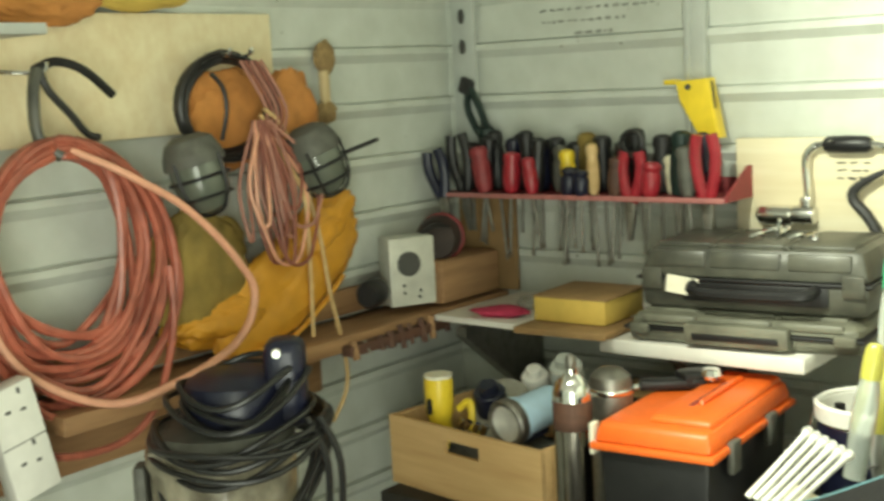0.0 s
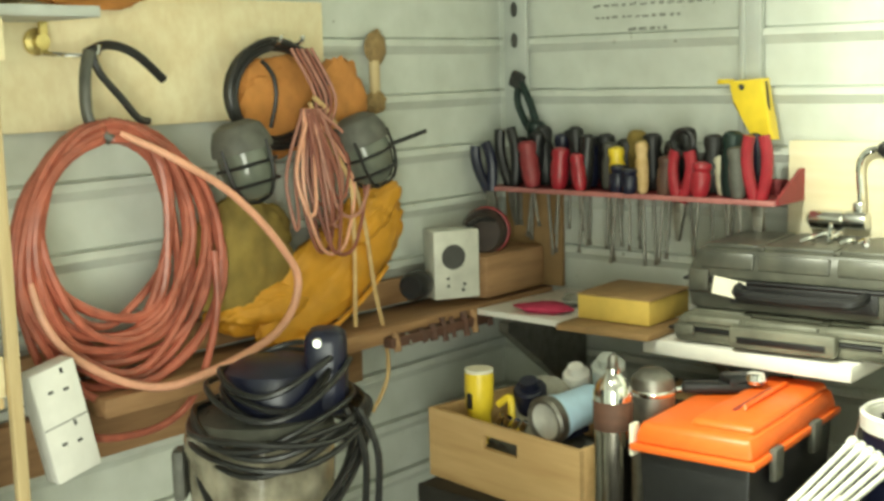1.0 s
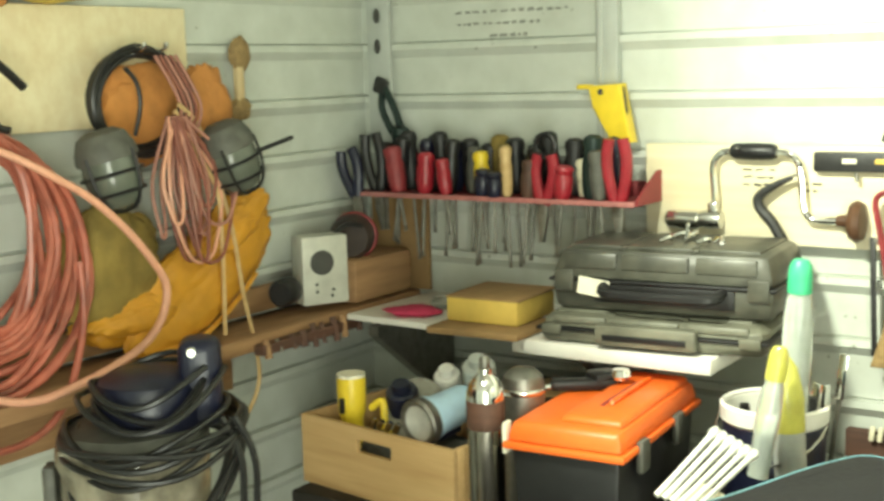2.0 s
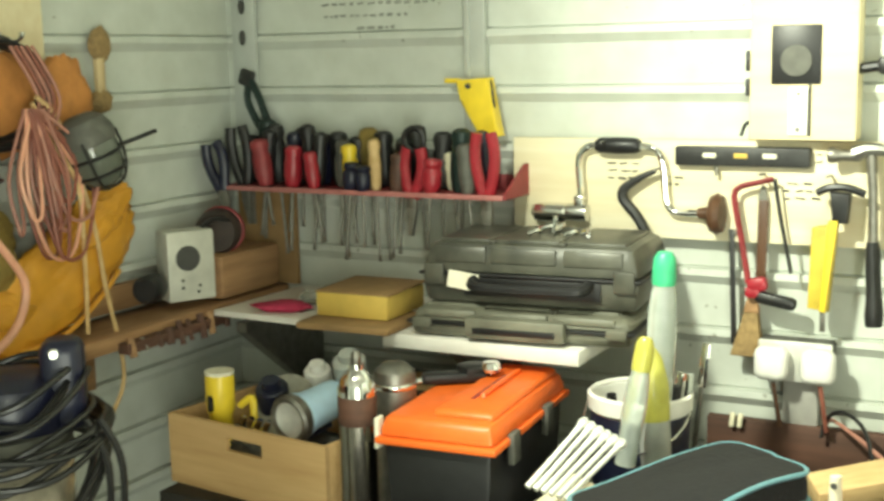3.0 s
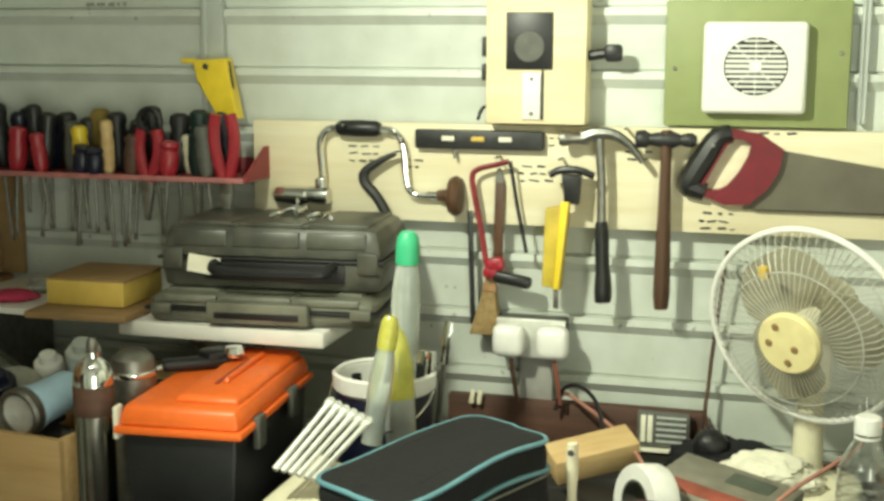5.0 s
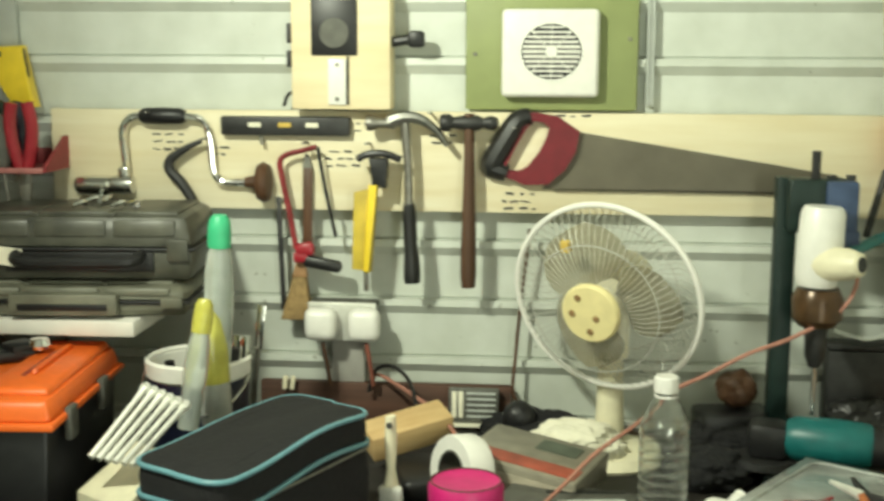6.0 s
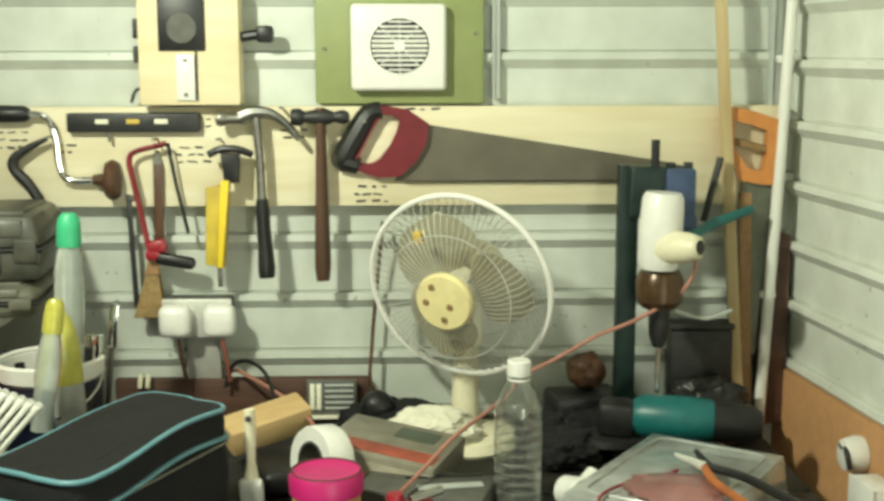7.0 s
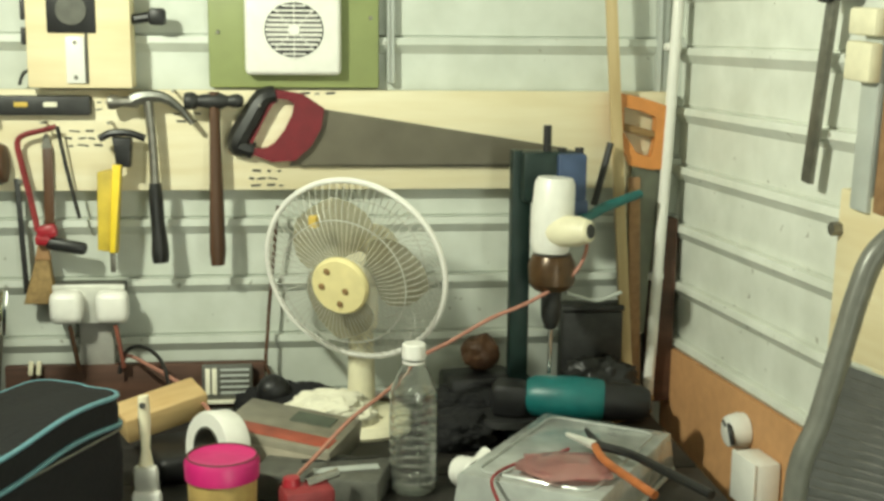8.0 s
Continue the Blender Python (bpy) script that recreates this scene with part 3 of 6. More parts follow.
def dial_box():
    t = thing("dial_box", pose(-0.3075, 2.158, 1.655), "cream wooden box with a dark dial window", "wall box")
    part("case", box(B(), (0, 0, 0), (0.177, 0.056, 0.308), bev=0.004), cream_board, t)
    part("window", box(B(), (-0.011, -0.029, -0.010), (0.082, 0.006, 0.098), bev=0.002), black_plastic, t, "dark square window")
    part("dial", lathe(B(), [(0, 0), (0.020, 0), (0.026, 0.002), (0.026, 0.004), (0, 0.005)], 28, pose(-0.010, -0.0318, -0.020, 90)), grey_plastic, t)
    part("latch", box(B(), (-0.006, -0.0305, -0.105), (0.032, 0.005, 0.080), bev=0.001), white_plastic, t, "white latch plate")
    part("slot", box(B(), (0.013, -0.0298, -0.100), (0.003, 0.004, 0.090)), ink, t)
    for z in (-0.075, -0.135):
        part("screw", lathe(B(), [(0, 0), (0.004, 0), (0.003, 0.003), (0, 0.003)], 10, pose(-0.006, -0.0326, z, 90)), dull_steel, t)
    part("tap", box(tube(B(), [(0.088, -0.004, -0.035), (0.120, -0.006, -0.030)], 0.009, 10), (0.132, -0.008, -0.030), (0.030, 0.026, 0.030), (0, 0, 0), 0.007), black_plastic, t, "black knob")
    part("hinge", box(box(B(), (-0.096, 0.006, -0.02), (0.012, 0.02, 0.035), bev=0.003), (-0.098, 0.006, -0.065), (0.009, 0.018, 0.03), bev=0.003), iron, t)
    part("wire", tube(B(), curve([(-0.080, 0.012, -0.125), (-0.102, 0.012, -0.128), (-0.112, 0.014, -0.150)], 4), 0.003, 6), black_rubber, t)


def plug_sockets():
    t = thing("wall_sockets", pose(-0.305, 2.168, 1.112), "double white wall socket with two plugs in", "socket")
    part("backbox", box(B(), (-0.007, 0, 0.002), (0.128, 0.036, 0.074), bev=0.005), grey_plastic, t)
    part("faceplate", box(B(), (-0.007, -0.021, 0.002), (0.128, 0.008, 0.072), bev=0.003), pale_steel, t)
    for x in (-0.042, 0.038):
        p = part("plug", box(B(), (x, -0.044, 0.002), (0.058, 0.040, 0.060), bev=0.015, seg=3), white_plastic, t)
        part("flex", tube(B(), curve([(x + 0.004, -0.045, -0.032), (x + 0.010, -0.040, -0.075), (x + 0.014, -0.03, -0.115)], 4), 0.0042, 8), flex_brown if x > 0 else handle_wood, p)
    part("trunking", box(B(), (0.0, 0.010, -0.082), (0.062, 0.016, 0.10), bev=0.003), mat("trunking_grey", (0.36, 0.35, 0.32), 0.5, 0, 0.2, 30, 0.1), t)


hand_brace(), pry_hook(), spirit_level(), bow_hacksaw(), file_tool(), scraper(), claw_hammer(), ball_hammer(), hand_saw(), vent_fan(), dial_box(), plug_sockets()
for x, z, w, n, seed in ((-0.665, 1.452, 0.06, 3, 1), (-0.56, 1.43, 0.03, 2, 9), (-0.345, 1.425, 0.055, 3, 2), (-0.155, 1.455, 0.04, 2, 3), (0.055, 1.492, 0.075, 1, 4), (-0.022, 1.352, 0.06, 3, 5), (-0.29, 1.475, 0.02, 2, 7)):
    part("pencil_mark", scribble(x, z, w, n, seed), ink, tool_board)
note = thing("wall_writing", pose(0, 0, 0), "faint handwritten lines in marker on the wall", "writing")
for row, (x, w) in enumerate(((-1.31, 0.27), (-1.30, 0.20), (-1.22, 0.09))):
    part("line", scribble(x, 1.762 - row * 0.024, w, 1, 6 + row, BACK - 0.0012, 0.010), faint_ink, note)
for x, z in ((-0.66, 1.492), (-0.15, 1.495), (-0.375, 1.44), (0.0, 1.47), (-0.262, 1.44), (-0.56, 1.445)):
    n = solid("nail", tube(B(), [(0, 0.0, 0), (0, -0.05, 0.002)], 0.0022, 6), dull_steel, "small steel nail in the tool board", "nail", "nails in the board", at=pose(x, 2.170, z))


# ---- the red rack with hand tools ----
rack = thing("tool_rack", pose(-1.16, 2.12, 1.392), "dark red metal rack full of screwdrivers and pliers", "tool rack")
part("tray", box(B(), (0, 0, 0), (0.665, 0.125, 0.006), bev=0.002), red_paint, rack)
part("lip", box(B(), (0, -0.0635, 0.0), (0.665, 0.004, 0.010), bev=0.0015), mat("lip_paint", (0.42, 0.16, 0.15), 0.35, 0, 0.35, 30, 0.2), rack)
part("back", box(B(), (0, 0.064, 0.012), (0.665, 0.005, 0.04), bev=0.002), red_paint, rack)
part("cheek", prism(B(), [(-0.062, -0.003), (0.062, -0.003), (0.062, 0.056), (0.03, 0.056), (-0.062, 0.008)], -0.0025, 0.0025, pose(0.335, 0, 0, 0, 0, 90)), red_paint, rack)


def screwdriver(x, y, h, r, material, tilt, lean, drop, label):
    t = thing("screwdriver", pose(x, y, 1.396, lean, tilt, 0), label, "screwdriver", "tools in the red rack")
    part("handle", lathe(B(), [(0, 0), (r * 0.7, 0), (r * 0.85, h * 0.08), (r, h * 0.25), (r * 1.02, h * 0.6), (r * 0.85, h * 0.72), (r * 1.04, h * 0.85), (r * 0.92, h * 0.95), (r * 0.5, h * 0.995), (0, h)], 12), material, t)
    part("shaft", tube(B(), [(0, 0, 0.004), (0, 0, -drop)], 0.0032, 8), dull_steel, t)
    part("tip", prism(B(), [(-0.003, 0), (0.003, 0), (0.0045, -0.012), (-0.0045, -0.012)], -0.0012, 0.0012, pose(0, 0, -drop)), dull_steel, t)


def pliers(x, y, h, material, tilt, label, loop=False):
    t = thing("pliers", pose(x, y, 1.396, 0, tilt, 0), label, "pliers", "tools in the red rack")
    for s in (-1, 1):
        part("handle", tube(B(), curve([(s * 0.004, 0, -0.01), (s * 0.017, 0, h * 0.35), (s * 0.02, 0, h * 0.7), (s * 0.014, 0, h)], 4), 0.0112, 10), material, t)
    part("pivot", box(B(), (0, 0, -0.02), (0.024, 0.012, 0.03), bev=0.005), dull_steel, t)
    part("jaw", prism(B(), [(-0.012, -0.03), (0.012, -0.03), (0.004, -0.085), (-0.004, -0.085)], -0.006, 0.006, bev=0.002), dull_steel, t)
    if loop:
        part("bow", tube(B(), [(0.022 * math.cos(a), 0, h + 0.016 + 0.022 * math.sin(a)) for a in [k * math.pi / 8 for k in range(16)]], 0.006, 8, closed=True), black_plastic, t)


RACK = [(-1.405, 2.12, 0.115, 0.014, black_plastic, 8, 0.10), (-1.375, 2.08, 0.098, 0.016, red_paint, -10, 0.07), (-1.345, 2.13, 0.110, 0.014, navy_plastic, 6, 0.09),
        (-1.31, 2.08, 0.085, 0.015, red_plastic, 4, 0.12), (-1.295, 2.13, 0.125, 0.014, black_plastic, -4, 0.08), (-1.262, 2.10, 0.112, 0.013, black_rubber, 6, 0.12),
        (-1.25, 2.07, 0.075, 0.012, red_plastic, -8, 0.1), (-1.215, 2.12, 0.095, 0.014, grey_plastic, 3, 0.11), (-1.18, 2.10, 0.088, 0.013, yellow_plastic, -4, 0.10),
        (-1.165, 2.07, 0.055, 0.014, navy_plastic, 6, 0.13), (-1.148, 2.13, 0.100, 0.012, olive_cloth, 2, 0.09), (-1.112, 2.08, 0.100, 0.010, pine, -2, 0.13),
        (-1.13, 2.06, 0.050, 0.013, navy_plastic, 0, 0.1), (-1.075, 2.12, 0.096, 0.014, black_plastic, 4, 0.12), (-0.985, 2.07, 0.066, 0.015, red_plastic, 6, 0.10),
        (-0.965, 2.13, 0.074, 0.013, cream_plastic, -4, 0.11), (-0.938, 2.10, 0.122, 0.016, green_paint, 3, 0.12), (-0.91, 2.08, 0.095, 0.013, grey_plastic, -5, 0.09),
        (-1.06, 2.07, 0.075, 0.013, dark_timber, 5, 0.12)]
for x, y, h, r, m, tilt, drop in RACK:
    colour = m.name.split("_")[0]
    screwdriver(x, y, h, r * 1.22, m, tilt, 0, drop, f"{colour} handled screwdriver standing in the red rack")
DARK = [(-1.46, 0.10, black_plastic), (-1.425, 0.135, green_paint), (-1.39, 0.125, iron), (-1.33, 0.118, black_rubber), (-1.28, 0.105, navy_plastic), (-1.235, 0.11, black_plastic), (-1.20, 0.10, iron), (-1.165, 0.118, olive_cloth), (-1.13, 0.112, black_plastic), (-1.09, 0.10, green_paint), (-1.05, 0.125, black_rubber), (-1.0, 0.112, iron), (-0.955, 0.10, black_plastic), (-0.90, 0.118, navy_plastic)]
for k, (x, h, m) in enumerate(DARK):
    screwdriver(x, 2.150, h, 0.0195, m, 5 * math.sin(k * 2.3), 0, 0.08 + 0.03 * (k % 3), "dark handled tool at the back of the rack")
pliers(-1.025, 2.07, 0.085, red_plastic, 3, "red handled tin snips with a black bow", True)
pliers(-0.872, 2.08, 0.115, red_plastic, -2, "red handled pliers standing in the rack")
pliers(-1.445, 2.10, 0.120, black_rubber, -8, "black handled pincers in the red rack")
pliers(-1.475, 2.06, 0.090, navy_plastic, -14, "dark blue handled pliers in the red rack")
hang = thing("hanging_pincers", pose(-1.465, 2.16, 1.57), "dark pincers hanging in the wall corner", "pincers")
for s in (-1, 1):
    part("handle", tube(B(), curve([(0.0, 0, 0.045), (s * 0.016 + 0.008, 0, 0.0), (s * 0.014 + 0.03, 0, -0.05), (s * 0.010 + 0.045, 0, -0.07)], 4), 0.008, 8), green_paint, hang)
part("jaw", box(B(), (-0.008, 0, 0.045), (0.036, 0.016, 0.036), (0, 20, 0), 0.01), iron, hang)
gun = thing("yellow_gun", pose(-0.935, 2.155, 1.56), "yellow plastic stapler hung above the rack", "stapler")
part("body", prism(B(), [(-0.030, 0.048), (0.040, 0.052), (0.046, 0.01), (0.062, -0.06), (0.02, -0.066), (0.004, -0.02), (-0.020, 0.005)], -0.016, 0.016, bev=0.005), yellow_plastic, gun)
part("nose", box(B(), (-0.042, 0, 0.046), (0.032, 0.014, 0.010), bev=0.003), yellow_plastic, gun)
part("lever", tube(B(), [(0.038, -0.004, 0.045), (0.046, -0.006, 0.0), (0.044, -0.006, -0.02)], 0.005, 8), black_plastic, gun, "black lever")
part("pivot", lathe(B(), [(0, 0), (0.006, 0), (0.005, 0.003), (0, 0.003)], 12, pose(-0.002, -0.016, 0.036, 90)), ink, gun)


# ---- the side wall: hoses, cables, lamps, cloths ----
def bundle(bm, c, r, rough=0.25, folds=3.0, seed=0, sub=5):
    """A soft crumpled heap of cloth: a sphere stretched to r with folds."""
    made = bmesh.ops.create_icosphere(bm, subdivisions=sub, radius=1)["verts"]
    for v in made:
        p = v.co.copy()
        n = noise.noise(p * folds * 0.6 + Vector((seed, 0, 0))) + 0.6 * abs(noise.noise(p * folds * 1.7 + Vector((0, seed, 0)))) + 0.05 * noise.noise(p * folds * 4) + 0.22 * (0.5 - abs(noise.noise(p * folds * 1.9 + Vector((0, 0, seed)))))
        p *= 1 + rough * n
        v.co = Vector((c[0] + p.x * r[0], c[1] + p.y * r[1], c[2] + p.z * r[2]))
    return bm


rng = random.Random(4)
hose = thing("orange_hose", pose(-1.47, 1.12, 1.36), "long coil of faded orange hose on a hook", "hose")
path = []
TURNS = 17
for k in range(TURNS * 36):
    turn, a = divmod(k, 36)
    f = turn / (TURNS - 1)
    f = (f * 7.3) % 1.0
    a = 2 * math.pi * a / 36
    side = math.sin(a)
    y = (0.094 + 0.113 * f if side > 0 else 0.127 + 0.046 * f) * side
    top = 0.218 - 0.036 * ((f * 3.7) % 1.0)
    z = top - (1 - math.cos(a)) * 0.5 * (top + 0.083 + 0.127 * f)
    y += 0.012 * math.sin(3 * a + turn) * (1 - math.cos(a)) * 0.5
    z += 0.014 * math.sin(2 * a + turn * 1.7) * (1 - math.cos(a)) * 0.5
    path.append((0.018 + 0.012 * math.sin(turn * 2.4 + a) + 0.010 * (1 - math.cos(a)) * 0.5 * math.sin(turn * 1.3), y, z))
part("coil", tube(B(), path, 0.0066, 7), hose_orange, hose)
loose = [(-1.44, 1.13, 1.560), (-1.42, 1.175, 1.535), (-1.40, 1.218, 1.507), (-1.40, 1.293, 1.463), (-1.40, 1.36, 1.406), (-1.40, 1.412, 1.347), (-1.40, 1.439, 1.30), (-1.40, 1.426, 1.249), (-1.40, 1.385, 1.212), (-1.40, 1.322, 1.19), (-1.40, 1.24, 1.174), (-1.40, 1.162, 1.168), (-1.405, 1.091, 1.188), (-1.42, 1.017, 1.237), (-1.43, 0.976, 1.295), (-1.445, 0.965, 1.36)]
part("loose_loop", tube(B(), curve([(x + 1.47, y - 1.12, z - 1.36) for x, y, z in loose], 6), [0.0056 + 0.0014 * math.sin(math.pi * k / 90) for k in range(91)], 10), hose_pink, hose, "paler loop hanging free")
tail = [(-1.44, 1.295, 1.36), (-1.43, 1.285, 1.255), (-1.42, 1.231, 1.145), (-1.42, 1.162, 1.103), (-1.41, 1.052, 1.110), (-1.42, 0.99, 1.14)]
part("tail", tube(B(), curve([(x + 1.47, y - 1.12, z - 1.36) for x, y, z in tail], 6), 0.0062, 9), hose_orange, hose)

hook = thing("hose_hook", pose(-1.52, 1.10, 1.69), "brass-coloured hook with a tap screwed to the board", "hook")
brass = mat("brass", (0.62, 0.50, 0.20), 0.32, 0.8, 0.3, 40, 0.1)
part("plate", box(lathe(B(), [(0, 0), (0.020, 0), (0.020, 0.006), (0.012, 0.010), (0.012, 0.022), (0, 0.024)], 20, pose(0, -0.052, 0.008, 0, 90, 0)), (0.016, -0.048, 0.030), (0.010, 0.014, 0.034), (0, 0, 0), 0.004), brass, hook, "brass tap body")
part("pin", tube(B(), curve([(0, -0.05, -0.008), (0.03, -0.02, -0.012), (0.05, 0.015, -0.012), (0.055, 0.02, 0.002)], 4), 0.004, 8), chrome, hook)
strap = thing("rubber_hose", pose(-1.47, 1.11, 1.68), "short black rubber hose draped over the hook", "hose")
part("upper", tube(B(), curve([(0, -0.01, 0.0), (0.0, 0.028, 0.012), (0.01, 0.07, -0.002), (0.01, 0.12, -0.042)], 5), 0.0072, 9), black_rubber, strap)
part("lower", tube(B(), curve([(0, 0.0, 0.0), (0, 0.012, -0.03), (0, 0.047, -0.068), (0, 0.075, -0.10), (0, 0.095, -0.106)], 5), 0.0062, 9), black_rubber, strap)
part("strap", tube(B(), curve([(0.005, -0.008, 0.004), (0.008, -0.02, -0.04), (0.012, -0.02, -0.10), (0.03, 0.005, -0.13)], 4), 0.009, 8, flat=0.4), case_plastic, strap)

ring_cable = thing("cable_hank", pose(-1.49, 1.484, 1.61), "hank of dark rubber cable on a board hook", "cable")
path = []
for k in range(7 * 32):
    turn, a = k // 32, 2 * math.pi * k / 32
    s = 1 + 0.05 * math.sin(turn * 2.1)
    path.append((0.008 + 0.009 * math.sin(turn * 1.7 + a * 0.5), 0.106 * s * math.sin(a), -0.002 + 0.086 * s * math.cos(a) + 0.004 * math.sin(turn)))
part("coil", tube(B(), path, 0.0056, 7), black_rubber, ring_cable)
part("tie", tube(B(), curve([(0.012, -0.035, 0.055), (0.016, -0.015, 0.03), (0.014, -0.008, -0.01), (0.01, -0.02, -0.06)], 5), 0.0042, 7), black_rubber, ring_cable)
for y in (-0.005, 0.045):
    part("hook", tube(B(), curve([(-0.04, y, 0.09), (0.02, y, 0.085), (0.03, y, 0.098)], 4), 0.004, 8), chrome, ring_cable, "small chrome hook")

cloth = solid("orange_cloth", bundle(B(), (0, 0, 0), (0.017, 0.098, 0.082), 0.25, 2.5, 3), orange_cloth, "crumpled orange cloth bag hung on the wall", "cloth bag", at=pose(-1.515, 1.520, 1.585))
cloth_b = solid("orange_cloth", bundle(B(), (0, 0, 0), (0.018, 0.068, 0.088), 0.27, 2.5, 8), orange_cloth, "folded orange cloth hanging beside the cables", "cloth", at=pose(-1.51, 1.655, 1.57))
oil = thing("oilskin", pose(-1.475, 1.60, 1.285, 24, 0, 0), "bright yellow oilskin stuffed on the ledge", "coat")
part("body", bundle(B(), (0, 0, 0), (0.035, 0.20, 0.078), 0.28, 2.0, 5), yellow_cloth, oil)
part("sleeve", bundle(B(), (0.012, 0.085, 0.055), (0.030, 0.095, 0.045), 0.35, 2.8, 15), yellow_cloth, oil)
part("hem", tube(B(), curve([(0.025, -0.17, -0.045), (0.03, -0.08, -0.075), (0.03, 0.02, -0.070), (0.025, 0.10, -0.055)], 5), 0.005, 7), yellow_cloth, oil)
oil_b = thing("olive_bag", pose(-1.49, 1.40, 1.33), "limp olive and yellow bag behind the hose", "bag")
part("body", bundle(B(), (0, 0, 0), (0.035, 0.110, 0.105), 0.32, 2.4, 11), olive_cloth, oil_b)
part("sleeve", bundle(B(), (0.006, 0.03, -0.085), (0.034, 0.115, 0.042), 0.35, 2.4, 13), yellow_cloth, oil_b, "yellow lower fold")


def work_lamp(at, label):
    t = thing("work_lamp", at, label, "lamp", "caged work lamps")
    part("housing", lathe(B(), [(0, -0.040), (0.022, -0.040), (0.040, -0.030), (0.049, -0.010), (0.052, 0.006), (0.050, 0.012), (0, 0.012)], 24), grey_plastic, t)
    part("glass", lathe(B(), [(0, 0.012), (0.046, 0.012), (0.047, 0.035), (0.043, 0.065), (0.030, 0.085), (0.012, 0.093), (0, 0.094)], 24), lamp_glass, t, "cloudy glass dome")
    for z, r in ((0.034, 0.050), (0.066, 0.0455)):
        part("guard", tube(B(), [(r * math.cos(a), r * math.sin(a), z) for a in [k * math.pi / 14 for k in range(28)]], 0.0032, 6, closed=True), black_rubber, t)
    for k in range(4):
        a = k * math.pi / 2 + 0.5
        part("bar", tube(B(), curve([(0.052 * math.cos(a), 0.052 * math.sin(a), 0.0), (0.050 * math.cos(a), 0.050 * math.sin(a), 0.05), (0.032 * math.cos(a), 0.032 * math.sin(a), 0.088), (0, 0, 0.098)], 4), 0.003, 6), black_rubber, t)
    return t


work_lamp(pose(-1.43, 1.355, 1.528, 0, 166, 40), "grey caged work lamp with a cloudy glass dome")
work_lamp(pose(-1.43, 1.632, 1.526, 0, 160, 60), "grey caged work lamp hung beside the orange flex")
solid("lamp_rod", tube(B(), [(-1.43, 1.70, 1.505), (-1.42, 1.80, 1.527)], 0.0042, 8), iron, "thin black rod sticking out by the lamp", "rod")

flex = thing("flex_hank", pose(-1.45, 1.53, 1.55), "tangled hank of pink and orange flex", "cable")
rng = random.Random(11)
for k in range(15):
    y0, w, d = rng.uniform(-0.02, 0.02), rng.uniform(0.010, 0.060), rng.uniform(0.12, 0.23)
    o = rng.uniform(-0.05, 0.055)
    x = rng.uniform(-0.02, 0.045)
    pts = [(x * 0.3, y0, 0.03), (x, o - w, -d * 0.45), (x + 0.008, o - w * 0.6, -d * 0.9), (x + 0.01, o, -d), (x + 0.008, o + w * 0.6, -d * 0.88), (x, o + w, -d * 0.4), (x * 0.3, y0 + 0.01, 0.03)]
    part("strand", tube(B(), curve(pts, 5), 0.0034, 6), (flex_brown, flex_pink, flex_brown, hose_pink, flex_pink)[k % 5], flex)
for pts in ([(0, 0.0, 0.04), (0.0, 0.035, -0.02), (0.02, 0.07, -0.10), (0.02, 0.078, -0.19), (0.02, 0.073, -0.37)], [(0, 0.01, 0.05), (0.0, 0.06, 0.0), (0.02, 0.10, -0.16), (0.02, 0.125, -0.30), (0.02, 0.155, -0.43), (0.02, 0.15, -0.49), (0.02, 0.11, -0.54)]):
    part("tail", tube(B(), curve(pts, 6), 0.0042, 7), pine, flex, "pale cable end hanging down")
for k in range(5):
    part("riser", tube(B(), curve([(0.01, -0.01 + 0.012 * k, 0.0), (-0.005, 0.02 + 0.012 * k, 0.05), (-0.02, -0.02 + 0.012 * k, 0.135)], 4), 0.0032, 6), flex_brown if k % 2 else flex_pink, flex)

brush = thing("straw_brush", pose(-1.525, 1.778, 1.637), "worn straw brush hanging on the wall", "brush")
part("head", bundle(B(), (0, 0.0, 0.05), (0.012, 0.026, 0.03), 0.25, 4, 2, 3), hair_brown, brush)
part("handle", box(B(), (0, -0.004, -0.01), (0.014, 0.020, 0.08), bev=0.004), pine_up, brush)
part("end", bundle(B(), (0, -0.004, -0.055), (0.011, 0.026, 0.022), 0.3, 4, 7, 3), hair_brown, brush)

# four-way extension block
ext = thing("extension_block", pose(-1.385, 0.962, 1.165, 0, -12, 90), "white four-way extension block hanging on the hose", "extension lead")
part("body", box(B(), (0, 0, 0), (0.074, 0.034, 0.168), bev=0.004), white_plastic, ext)
for z in (0.052, -0.028):
    for dx, dz, w, h in ((0.012, 0.022, 0.004, 0.008), (-0.012, -0.002, 0.008, 0.004), (0.012, -0.006, 0.008, 0.004)):
        part("pin_hole", box(B(), (dx, -0.0172, z + dz), (w, 0.002, h)), ink, ext)
part("joint", box(B(), (0, -0.0171, 0.0), (0.070, 0.0012, 0.0015)), grey_plastic, ext)

# metal socket box and things on the ledge
sock = thing("metal_socket", pose(-1.43, 1.89, 1.185, 0, 0, 62), "grey metal box with a round socket hole", "socket box")
part("box", box(B(), (0, 0.02, 0.072), (0.098, 0.06, 0.138), bev=0.004), mat("galvanised", (0.55, 0.55, 0.48), 0.45, 0.1, 0.2, 30, 0.1), sock)
part("hole", lathe(B(), [(0, 0), (0.025, 0), (0.025, 0.002), (0, 0.002)], 24, pose(-0.008, -0.0105, 0.088, 90)), ink, sock)
for dx, dz in ((-0.02, 0.03), (0.015, 0.032), (-0.02, 0.045), (0.012, 0.02)):
    part("screw", lathe(B(), [(0, 0), (0.0035, 0), (0.003, 0.002), (0, 0.002)], 8, pose(dx, -0.0105, dz, 90)), ink, sock)
